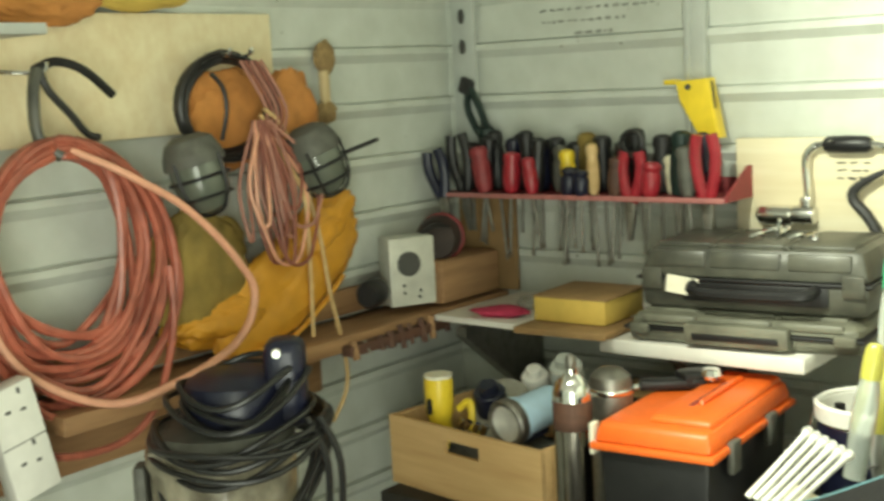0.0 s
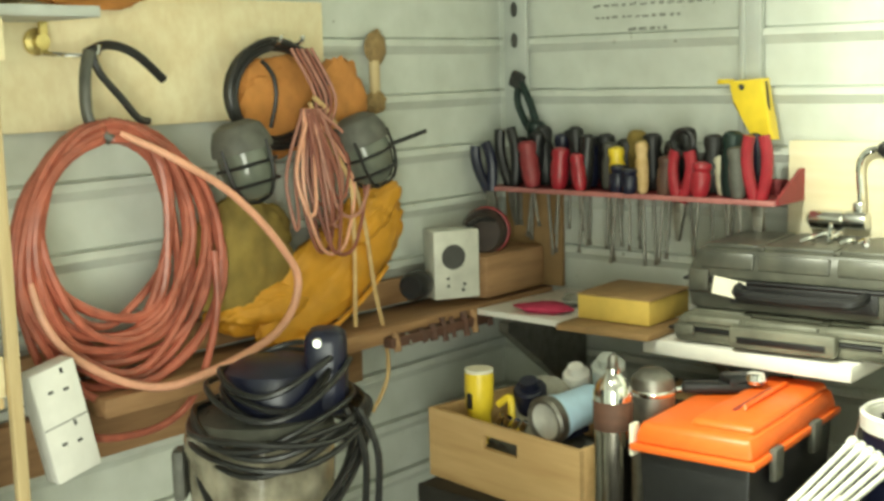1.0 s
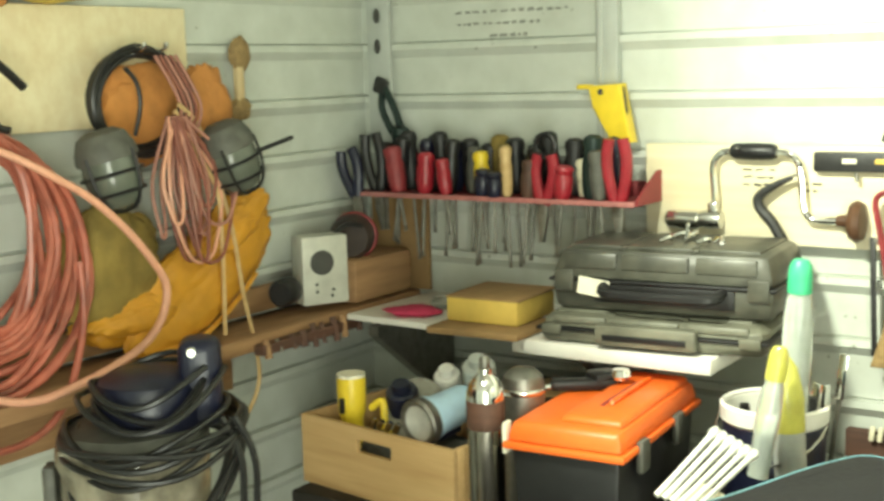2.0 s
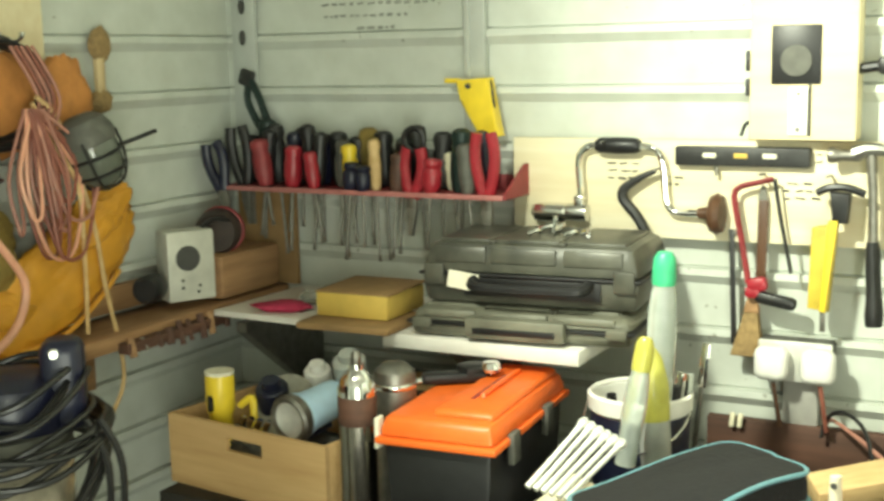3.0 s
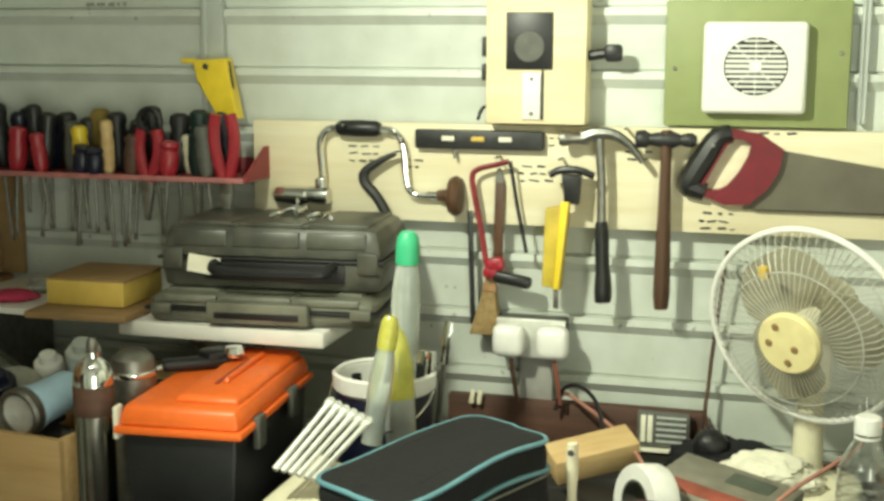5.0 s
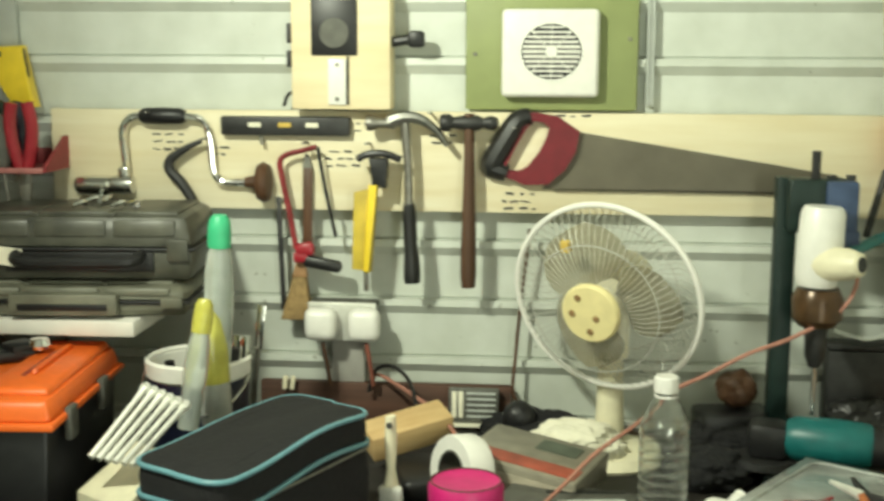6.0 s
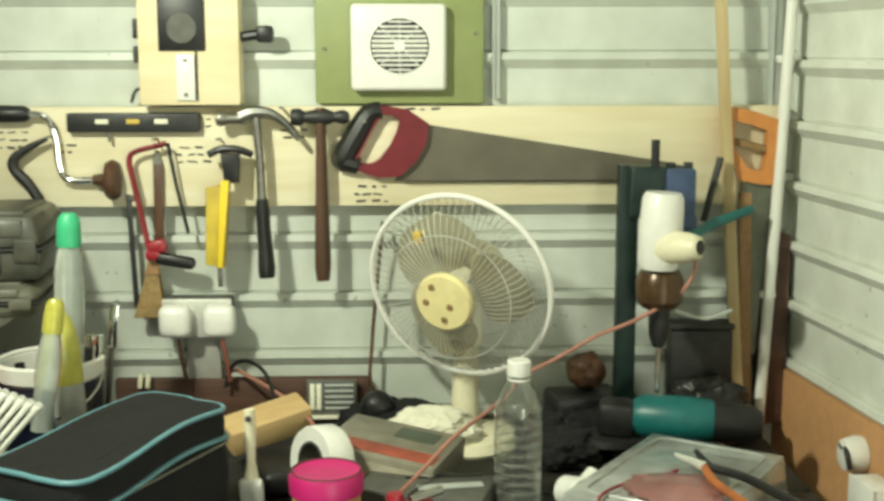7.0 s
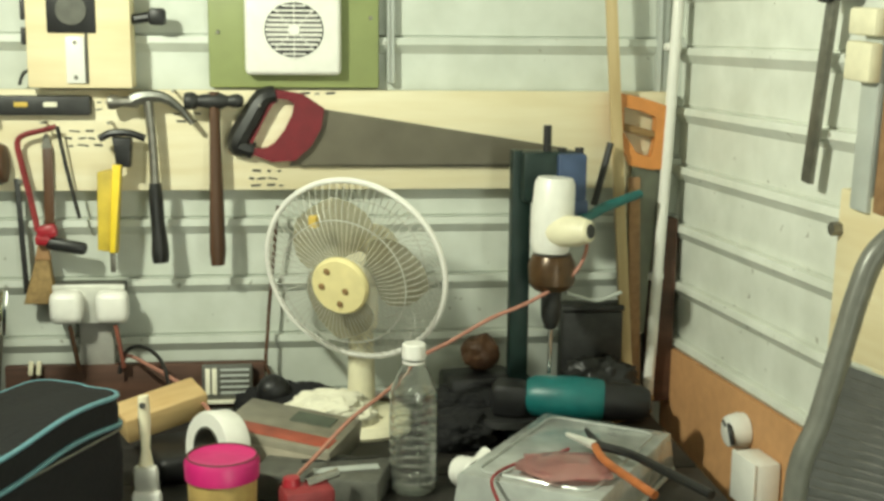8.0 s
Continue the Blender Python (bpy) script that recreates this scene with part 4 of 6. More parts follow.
part("cable", tube(B(), curve([(0.03, 0.03, 0.13), (0.06, 0.02, 0.155), (0.10, 0.03, 0.150)], 4), 0.005, 7), black_rubber, sock)
plane = thing("brown_planer", pose(-1.46, 2.06, SHELF), "old brown wooden hand planer on the ledge", "planer")
part("body", box(B(), (0, 0, 0.05), (0.11, 0.20, 0.09), bev=0.01), old_timber, plane)
part("front", lathe(B(), [(0, 0), (0.040, 0), (0.047, 0.015), (0.047, 0.055), (0.040, 0.07), (0, 0.07)], 24, pose(-0.005, -0.01, 0.138, 90, 0, 22)), mat("planer_knob", (0.045, 0.03, 0.024), 0.5, 0, 0.4, 30, 0.2), plane, "dark round front knob")
part("ring", lathe(B(), [(0.047, 0.02), (0.050, 0.022), (0.050, 0.034), (0.047, 0.036)], 24, pose(-0.005, -0.01, 0.138, 90, 0, 22)), red_paint, plane)
solid("back_panel", box(B(), (-1.445, 2.179, 1.278), (0.150, 0.012, 0.210), bev=0.002), brown_card, "brown hardboard scrap under the tool rack", "panel")
blk = solid("round_stopper", lathe(B(), [(0, -0.03), (0.022, -0.03), (0.028, -0.02), (0.028, 0.02), (0.022, 0.03), (0, 0.03)], 18, pose(-1.455, 1.80, 1.225, 90, 0, 20)), black_plastic, "black rubber stopper lying beside the socket box", "stopper")
bits = thing("bit_rack", pose(-1.405, 1.80, SHELF - 0.03, 0, 0, 90), "red metal holder with drill bits on the ledge front", "bit holder")
part("bar", box(B(), (0, -0.01, 0.004), (0.30, 0.026, 0.020), bev=0.003), dark_timber, bits)
rng = random.Random(29)
for k in range(9):
    x, l, r = -0.135 + k * 0.033 + rng.uniform(-0.008, 0.008), rng.uniform(0.014, 0.045), rng.uniform(0.0035, 0.008)
    part("bit", tube(B(), [(x, -0.014, 0.010 + l * 0.5), (x + rng.uniform(-0.006, 0.006), -0.024, -l * 0.5)], r, 8), rng.choice((iron, dull_steel, old_timber, dark_timber)), bits)

# shelf over the board with soft bundles
upper = thing("upper_shelf", pose(0, 0, 0), "thin grey shelf board above the hooks", "shelf")
part("board", box(B(), (-1.455, 0.66, 1.735), (0.18, 0.80, 0.016), bev=0.002), seam_paint, upper)
solid("rolled_cloth", bundle(B(), (0, 0, 0), (0.05, 0.11, 0.045), 0.25, 2, 21), hair_brown, "brown rolled cloth on the upper shelf", "cloth", at=pose(-1.48, 0.93, 1.79))
solid("rolled_cloth", bundle(B(), (0, 0, 0), (0.03, 0.10, 0.035), 0.25, 2, 23), orange_cloth, "dusty orange cloth hanging over the board", "cloth", at=pose(-1.50, 1.14, 1.785))
solid("sponge", bundle(B(), (0, 0, 0), (0.03, 0.10, 0.03), 0.15, 2, 25), yellow_card, "yellow sponge lying on top of the board", "sponge", at=pose(-1.51, 1.33, 1.80))

# wooden rack at the edge of the view
rk = thing("wooden_rack", pose(-1.30, 0.86, 0), "cream wooden storage rack with dark boxes", "rack")
for x, y in ((-0.006, -0.008), (-0.20, -0.008), (-0.006, -0.42)):
    part("upright", box(B(), (x, y, 0.835), (0.011, 0.017, 1.67), bev=0.001), pine_up, rk)
for z in (1.528, 1.228, 0.93):
    part("shelf", box(B(), (-0.108, -0.215, z), (0.192, 0.39, 0.014), bev=0.001), pine_up, rk)
    part("block", box(B(), (-0.018, -0.030, z + (0.035 if z < 1.5 else -0.028)), (0.012, 0.028, 0.055), bev=0.002), cream_board, rk)
part("head", box(B(), (-0.004, -0.035, 1.694), (0.03, 0.085, 0.056), bev=0.005), cream_board, rk)
for z, h in ((1.2355, 0.23), (0.9375, 0.245)):
    bx = thing("storage_box", pose(-1.405, 0.64, z), "dark grey storage box on the wooden rack", "box", "boxes on the rack")
    part("body", frustum(B(), (0, 0, 0), (0.16, 0.32), (0.17, 0.34), h - 0.03, 0.008), case_plastic, bx)
    part("lid", box(B(), (0, 0, h - 0.02), (0.178, 0.345, 0.02), bev=0.006), black_plastic, bx)

# drum vacuum with wound cable, on a stool
stool = thing("stool", pose(-1.16, 1.16, 0), "plain wooden stool under the drum vacuum", "stool")
part("seat", box(B(), (0, 0, 0.60), (0.30, 0.30, 0.03), bev=0.006), old_timber, stool)
for sx in (-1, 1):
    for sy in (-1, 1):
        part("leg", box(B(), (sx * 0.11, sy * 0.11, 0.292), (0.035, 0.035, 0.585), bev=0.004), old_timber, stool)
vac = thing("drum_vacuum", pose(-1.183, 1.159, 0.615, 0, 0, 40), "grey drum vacuum with a navy head, cable wound round", "vacuum cleaner")
drum = lathe(B(), [(0, 0), (0.085, 0), (0.092, 0.01)] + [(0.093 + 0.00026 * k, 0.02 + 0.0125 * k) for k in range(39)] + [(0.108, 0.51), (0.104, 0.53), (0, 0.53)], 72)
for v in drum.verts:
    r = math.hypot(v.co.x, v.co.y)
    if r > 0.05:
        a = math.atan2(v.co.y, v.co.x)
        f = 1 + 0.05 * abs(noise.noise(Vector((3.2 * math.cos(a), 3.2 * math.sin(a), v.co.z * 3.0)))) + 0.025 * noise.noise(Vector((8 * math.cos(a), 8 * math.sin(a), v.co.z * 12)))
        v.co.x, v.co.y = v.co.x * f, v.co.y * f
part("drum", drum, drum_grey, vac, "dusty grey drum wrapped in crinkled film")
part("rim", lathe(B(), [(0.08, 0.525), (0.104, 0.525), (0.106, 0.538), (0.096, 0.550), (0.05, 0.556)], 32), grey_plastic, vac)
part("head", lathe(B(), [(0, 0.55), (0.080, 0.55), (0.083, 0.585), (0.074, 0.612), (0.05, 0.624), (0, 0.627)], 28, pose(0.026, 0.01, 0)), navy_plastic, vac)
part("switch_box", box(B(), (0.098, 0.0, 0.608), (0.058, 0.070, 0.125), bev=0.018, seg=3), navy_plastic, vac)
part("badge", lathe(B(), [(0, 0), (0.008, 0), (0.006, 0.004), (0, 0.004)], 12, pose(0.090, -0.033, 0.655, 90)), chrome, vac)
part("clip", box(B(), (-0.112, -0.03, 0.47), (0.018, 0.036, 0.075), bev=0.006), grey_plastic, vac, "pale catch on the rim")
rng = random.Random(3)
for k in range(14):
    r = rng.uniform(0.104, 0.130)
    zb = 0.592 - 0.0065 * k + rng.uniform(-0.005, 0.005)
    if k < 4:
        r, zb = r - 0.028, zb + 0.032
    dip = rng.uniform(0.010, 0.045) if k < 10 else rng.uniform(0.05, 0.13)
    ph, skew = rng.uniform(0, 6), rng.uniform(-0.004, 0.022)
    pts = [(0.030 + r * math.cos(a), r * math.sin(a) * 1.02 - 0.006, zb + skew * math.cos(a) - dip * max(0.0, -math.sin(a)) ** 1.4 + 0.006 * math.sin(3 * a + ph)) for a in [i * math.pi / 18 for i in range(36)]]
    part("cable_turn", tube(B(), pts, 0.0046, 7, closed=True), black_rubber, vac)
for x in (0.148, 0.166):
    part("cable_end", tube(B(), curve([(x - 0.02, -0.06, 0.57), (x + 0.006, -0.06, 0.50), (x, -0.055, 0.36), (x + 0.01, -0.05, 0.2)], 5), 0.0052, 7), black_rubber, vac)


# ---- on the white shelf ----
def carry_case(name, at, w, d, h, material, label, handle=True):
    t = thing(name, at, label, "tool case", "plastic tool cases")
    part("base", frustum(B(), (0, 0, 0), (w * 0.96, d * 0.95), (w, d), h * 0.48, 0.012), material, t)
    part("lid", frustum(B(), (0, 0, h * 0.49), (w, d), (w * 0.93, d * 0.90), h * 0.51, 0.016), material, t)
    part("seam", box(B(), (0, 0, h * 0.485), (w * 1.008, d * 1.008, 0.006), bev=0.002), black_plastic, t)
    for x in (-w * 0.43, w * 0.43):
        part("latch", box(B(), (x, -d / 2 - 0.001, h * 0.48), (0.036, 0.008, h * 0.34), bev=0.003), material, t)
    for x in (-w * 0.175, w * 0.145):
        part("rib", box(B(), (x, -0.005, h * 0.995), (0.012, d * 0.8, 0.006), bev=0.002), material, t)
    for x, pw in ((-w * 0.31, w * 0.24), (-w * 0.02, w * 0.30), (w * 0.29, w * 0.26)):
        part("panel", box(B(), (x, -d * 0.462, h * 0.80), (pw, 0.012, h * 0.26), (-10, 0, 0), 0.004), material, t)
        part("panel", box(B(), (x, 0.0, h), (pw, d * 0.78, 0.008), (0, 0, 0), 0.003), material, t)
    if not handle:
        part("grip", box(B(), (w * 0.0, -d / 2 - 0.008, h * 0.46), (w * 0.44, 0.022, h * 0.72), bev=0.007), material, t, "moulded carrying grip")
        part("grip_slot", box(B(), (w * 0.0, -d / 2 - 0.0195, h * 0.40), (w * 0.36, 0.003, h * 0.20), bev=0.001), black_plastic, t)
    if handle:
        part("recess", box(B(), (w * 0.02, -d / 2 + 0.001, h * 0.30), (w * 0.62, 0.006, h * 0.30), bev=0.002), black_plastic, t)
        part("handle", tube(B(), curve([(-w * 0.24, -d / 2 + 0.002, h * 0.42), (-w * 0.22, -d / 2 - 0.030, h * 0.36), (-w * 0.1, -d / 2 - 0.036, h * 0.34), (w * 0.14, -d / 2 - 0.036, h * 0.34), (w * 0.26, -d / 2 - 0.030, h * 0.36), (w * 0.28, -d / 2 + 0.002, h * 0.42)], 4), 0.0095, 8), black_plastic, t)
    return t


lower = carry_case("flat_case", pose(-0.732, 2.0, SHELF, 0, 0, 5), 0.405, 0.255, 0.052, case_worn, "flat worn grey plastic tool case on the shelf", False)
upper_c = carry_case("drill_case", pose(-0.722, 2.012, SHELF + 0.0565, 0, 0, 5), 0.395, 0.23, 0.108, case_plastic, "large dark grey plastic drill case on another case")
part("label", box(B(), (-0.115, -0.1175, 0.042), (0.056, 0.004, 0.030), (0, 8, 0)), paper, upper_c, "torn cream paper label")
clips = thing("chrome_clips", pose(-0.70, 1.99, SHELF + 0.1695), "small heap of chrome clips on the drill case", "clips")
rng = random.Random(8)
for k in range(7):
    x, y = rng.uniform(-0.07, 0.07), rng.uniform(-0.03, 0.05)
    a = rng.uniform(0, 3)
    part("clip", tube(B(), curve([(x, y, 0.004), (x + 0.02 * math.cos(a), y + 0.02 * math.sin(a), 0.010), (x + 0.03 * math.cos(a + 0.4), y + 0.03 * math.sin(a + 0.4), 0.004)], 4), 0.0038, 7), chrome, clips)
part("wing", tube(B(), [(0.0, 0, 0.004), (0.004, 0.0, 0.034)], 0.0035, 7), chrome, clips)

card = solid("cardboard_sheet", box(B(), (0, 0, 0.006), (0.19, 0.16, 0.012), bev=0.002), brown_card, "brown cardboard sheet under the yellow book", "cardboard", at=pose(-1.045, 1.905, SHELF, 0, 0, 2))
book = thing("yellow_box", pose(-1.056, 1.955, SHELF + 0.0125, 0, 0, 1), "thick yellow box file with a dusty brown top", "box")
part("body", box(B(), (0, 0, 0.023), (0.150, 0.145, 0.044), bev=0.002), yellow_card, book)
part("cover", box(B(), (0, 0.003, 0.0475), (0.155, 0.150, 0.004), (0.8, 0, 0.5), 0.001), brown_card, book)
red_cloth = solid("red_rag", bundle(B(), (0, 0, 0), (0.055, 0.032, 0.010), 0.25, 3, 31, 3), mat("red_rag", (0.42, 0.03, 0.08), 0.8, 0, 0.3, 50, 0.4), "small crimson rag on the white shelf", "rag", at=pose(-1.25, 1.945, SHELF + 0.0085, 0, 0, 20))
tin = solid("foil_packet", bundle(B(), (0, 0, 0), (0.05, 0.04, 0.012), 0.3, 4, 33, 3), cloudy_plastic, "crumpled clear packet behind the rag", "packet", at=pose(-1.22, 2.05, SHELF + 0.010, 0, 0, 20))

# ---- on the bench ----
crate = thing("wooden_crate", pose(-1.138, 1.652, BENCH, 0, 0, -8.2), "light plywood crate with hand holes, full of odds and ends", "crate")
CW, CD, CH, CT = 0.375, 0.235, 0.128, 0.010


def holed_side(length):
    """A side board with a slotted hand hole near its top."""
    bm = B()
    hw, z0, z1 = 0.043, 0.082, 0.106
    xs, zs = [-length / 2, -hw, hw, length / 2], [0, z0, z1, CH]
    v = {(i, j, k): bm.verts.new((xs[i], y, zs[j])) for i in range(4) for j in range(4) for k, y in enumerate((0, CT))}
    for i in range(3):
        for j in range(3):
            if (i, j) == (1, 1):
                continue
            for k in (0, 1):
                bm.faces.new([v[p] for p in ((i, j, k), (i + 1, j, k), (i + 1, j + 1, k), (i, j + 1, k))])
    for a, b in (((1, 1), (2, 1)), ((2, 1), (2, 2)), ((2, 2), (1, 2)), ((1, 2), (1, 1))):
        bm.faces.new((v[(*a, 0)], v[(*b, 0)], v[(*b, 1)], v[(*a, 1)]))
    for i in range(3):
        for j in (0, 3):
            bm.faces.new((v[(i, j, 0)], v[(i + 1, j, 0)], v[(i + 1, j, 1)], v[(i, j, 1)]))
            bm.faces.new((v[(j, i, 0)], v[(j, i + 1, 0)], v[(j, i + 1, 1)], v[(j, i, 1)]))
    return bm


front = part("front", holed_side(CW), crate_wood, crate)
back_side = part("back", box(B(), (0, CD - CT / 2, CH / 2), (CW, CT, CH), bev=0.001), crate_wood, crate)
for s in (-1, 1):
    part("end", box(B(), (s * (CW / 2 - CT / 2), CD / 2, CH / 2), (CT, CD - 2 * CT, CH), bev=0.001), crate_wood, crate)
part("bottom", box(B(), (0, CD / 2, 0.006), (CW - 2 * CT, CD - 2 * CT, 0.010)), crate_wood, crate)
CR = pose(-1.138, 1.652, BENCH, 0, 0, -8.2)


def in_crate(x, y, z, rx=0, ry=0, rz=0):
    return CR @ pose(x, y, z, rx, ry, rz)


torch = thing("yellow_torch", in_crate(-0.116, 0.062, 0.018), "yellow plastic torch standing in the crate", "torch")
part("body", lathe(B(), [(0, 0), (0.021, 0), (0.023, 0.01), (0.021, 0.10), (0.026, 0.115), (0.027, 0.17), (0.0255, 0.178), (0, 0.178)], 24), yellow_plastic, torch)
part("switch", box(B(), (0.002, -0.0245, 0.128), (0.012, 0.012, 0.03), bev=0.004), black_plastic, torch)
part("lens_ring", lathe(B(), [(0.020, 0.178), (0.0265, 0.178), (0.0265, 0.184), (0.020, 0.184)], 24), paper, torch)
lantern = thing("lantern_torch", in_crate(0.076, 0.072, 0.150, 96, 0, -2) @ Matrix.Scale(0.88, 4), "pale blue lantern torch lying across the crate", "torch")
part("barrel", lathe(B(), [(0, -0.10), (0.034, -0.10), (0.038, -0.09), (0.040, -0.01), (0.046, 0.012), (0.046, 0.03), (0.042, 0.032), (0.030, 0.026), (0.0, 0.002)], 28), pale_blue, lantern)
part("bezel", lathe(B(), [(0.036, 0.028), (0.0475, 0.020), (0.049, 0.038), (0.045, 0.044), (0.036, 0.040)], 28, None, False), dull_steel, lantern)
part("reflector", lathe(B(), [(0.040, 0.038), (0.028, 0.029), (0.010, 0.027), (0, 0.0265)], 28, None, False), pale_steel, lantern)
part("foot", box(B(), (0.0, -0.043, -0.03), (0.03, 0.016, 0.07), bev=0.005), navy_plastic, lantern)
grinder_disc = thing("cutting_disc", in_crate(-0.01, 0.12, 0.135, 60, 10, 10), "grey abrasive disc leaning in the crate", "disc")
part("disc", lathe(B(), [(0.011, -0.002), (0.062, -0.002), (0.062, 0.002), (0.011, 0.002)], 30), mat("abrasive", (0.36, 0.35, 0.29), 0.8, 0, 0.2, 80, 0.3), grinder_disc)
part("hub", lathe(B(), [(0.010, -0.003), (0.020, -0.003), (0.020, 0.003), (0.010, 0.003)], 20), paper, grinder_disc)
mess = [("blue_tin", navy_plastic, (-0.040, 0.12, 0.150), 0.030, 0.05), ("white_pot", white_plastic, (0.01, 0.19, 0.170), 0.026, 0.055), ("grey_pot", seam_paint, (0.085, 0.195, 0.175), 0.030, 0.11), ("steel_can", steel, (0.12, 0.17, 0.10), 0.028, 0.09)]
for nm, m, p, r, h in mess:
    t = thing(nm, in_crate(*p, 20, 10, 0), f"{nm.replace('_', ' ')} lying among the things in the crate", nm.split("_")[1])
    part("body", lathe(B(), [(0, -h / 2), (r * 0.9, -h / 2), (r, -h / 2 + 0.004), (r, h / 2 - 0.004), (r * 0.9, h / 2), (0, h / 2)], 20), m, t)
    part("cap", lathe(B(), [(0, h / 2), (r * 0.6, h / 2), (r * 0.55, h / 2 + 0.014), (0, h / 2 + 0.014)], 16), paper if m is steel else m, t)
filler = solid("crumpled_rag", bundle(B(), (0, 0, 0), (0.13, 0.075, 0.035), 0.25, 3, 41), mat("grey_rag", (0.10, 0.10, 0.09), 0.9, 0, 0.5, 40, 0.5), "dark crumpled rag filling the crate", "rag", at=in_crate(0.0, 0.12, 0.062))
yhose = solid("yellow_clip", tube(B(), curve([(-0.075, 0.07, 0.14), (-0.055, 0.08, 0.155), (-0.045, 0.075, 0.12), (-0.03, 0.07, 0.10)], 5), 0.007, 8), yellow_plastic, "yellow plastic clip beside the torch", "clip", at=CR)
bolts = thing("bolt_heads", in_crate(-0.04, 0.045, 0.112), "few bright bolts on the crate edge", "bolts")
for k in range(4):
    part("bolt", tube(B(), [(-0.02 + 0.02 * k, 0.01, 0), (-0.012 + 0.02 * k, 0.012, 0.016)], 0.006, 6), chrome, bolts)

flask = thing("steel_flask", pose(-0.872, 1.60, BENCH), "tall steel flask with a red band and chrome top", "flask")
part("body", lathe(B(), [(0, 0), (0.027, 0), (0.0295, 0.005), (0.0295, 0.19), (0.030, 0.20)], 32), mat("flask_steel", (0.36, 0.34, 0.30), 0.22, 1.0, 0.35, 30, 0.05), flask)
part("band", lathe(B(), [(0.0297, 0.188), (0.0307, 0.19), (0.0307, 0.232), (0.0297, 0.234)], 32), dark_timber, flask, "dark red band")
part("shoulder", lathe(B(), [(0.0299, 0.233), (0.0299, 0.247), (0.025, 0.262), (0.016, 0.271), (0.011, 0.275), (0.011, 0.283), (0, 0.283)], 32), chrome, flask)
part("valve", lathe(B(), [(0, 0.281), (0.007, 0.281), (0.0085, 0.287), (0.0085, 0.297), (0.005, 0.304), (0, 0.304)], 16), dull_steel, flask)
can = thing("chrome_can", pose(-0.862, 1.70, BENCH), "round-shouldered chrome can behind the flask", "can")
part("body", lathe(B(), [(0, 0), (0.034, 0), (0.036, 0.005), (0.036, 0.235), (0.033, 0.25), (0.020, 0.262), (0, 0.265)], 28), dull_steel, can)
part("rim", lathe(B(), [(0.0362, 0.222), (0.0375, 0.224), (0.0375, 0.230), (0.0362, 0.232)], 28), chrome, can)

toolbox = thing("toolbox", pose(-0.740, 1.760, BENCH, 0, 0, 4), "black plastic toolbox with a bright orange lid", "toolbox")
part("body", frustum(B(), (0, 0, 0), (0.160, 0.325), (0.178, 0.34), 0.168, 0.008), black_plastic, toolbox)
part("lid_rim", box(B(), (0, 0, 0.173), (0.200, 0.362, 0.012), bev=0.004), orange_plastic, toolbox)
part("lid", frustum(B(), (0, 0, 0.1785), (0.192, 0.354), (0.176, 0.336), 0.032, 0.009), orange_plastic, toolbox, "bright orange lid")
part("lid_top", frustum(B(), (0.032, 0.01, 0.2098), (0.105, 0.31), (0.092, 0.295), 0.012, 0.006), orange_plastic, toolbox)
part("handle_slot", box(B(), (0.022, 0.0, 0.2222), (0.007, 0.15, 0.002), bev=0.001), red_paint, toolbox)
part("handle", tube(B(), curve([(0.034, -0.06, 0.2225), (0.034, -0.05, 0.2255), (0.034, 0.09, 0.2255), (0.034, 0.10, 0.2225)], 4), 0.0045, 8), orange_plastic, toolbox)
for y in (-0.10, 0.06):
    part("latch", box(B(), (0.100, y, 0.160), (0.012, 0.034, 0.050), bev=0.004), grey_plastic, toolbox)
part("hasp", box(B(), (-0.0985, -0.165, 0.182), (0.008, 0.022, 0.050), bev=0.003), paper, toolbox)
spanner = thing("black_spanner", pose(-0.792, 1.80, BENCH + 0.2115, 0, 0, 35), "black tool with a chrome end on the toolbox", "tool")
part("bar", box(box(B(), (-0.01, 0, 0.010), (0.11, 0.030, 0.018), (0, 0, 0), 0.006), (0.025, 0.012, 0.016), (0.05, 0.045, 0.026), (0, 0, 20), 0.008), black_plastic, spanner)
part("head", lathe(B(), [(0, 0), (0.016, 0), (0.018, 0.006), (0.014, 0.016), (0, 0.018)], 18, pose(0.052, -0.006, 0.018)), chrome, spanner)
part("shank", tube(B(), [(-0.06, -0.002, 0.008), (-0.10, -0.012, 0.004)], 0.005, 8), chrome, spanner)
wood_bit = solid("wood_offcut", box(B(), (0, 0, 0.012), (0.10, 0.05, 0.024), bev=0.003), pine, "small pine offcut lying behind the flask", "offcut", at=pose(-0.93, 1.98, BENCH + 0.14, 0, 0, 12))
dark_box = thing("dark_carton", pose(-0.92, 1.99, BENCH, 0, 0, 3), "dark open carton pushed under the shelf", "carton")
part("body", box(B(), (0, 0, 0.07), (0.34, 0.22, 0.138), bev=0.004), bench_black, dark_box)
part("flap", box(B(), (-0.10, -0.06, 0.1395), (0.12, 0.09, 0.003), (0, 3, 0)), dark_timber, dark_box)

bucket = thing("paint_bucket", pose(-0.497, 1.86, BENCH), "white bucket with a dark band holding tubes and tools", "bucket")
part("wall", lathe(B(), [(0.0, 0), (0.066, 0), (0.070, 0.004), (0.078, 0.198), (0.082, 0.206), (0.080, 0.212), (0.075, 0.208), (0.068, 0.01), (0, 0.01)], 36), white_plastic, bucket)
part("rim", lathe(B(), [(0.079, 0.188), (0.084, 0.190), (0.085, 0.213), (0.080, 0.217), (0.076, 0.212)], 36, None, False), white_plastic, bucket)
part("band", lathe(B(), [(0.0755, 0.06), (0.0768, 0.062), (0.0800, 0.182), (0.0792, 0.185)], 36, None, False), navy_plastic, bucket, "dark blue printed band")
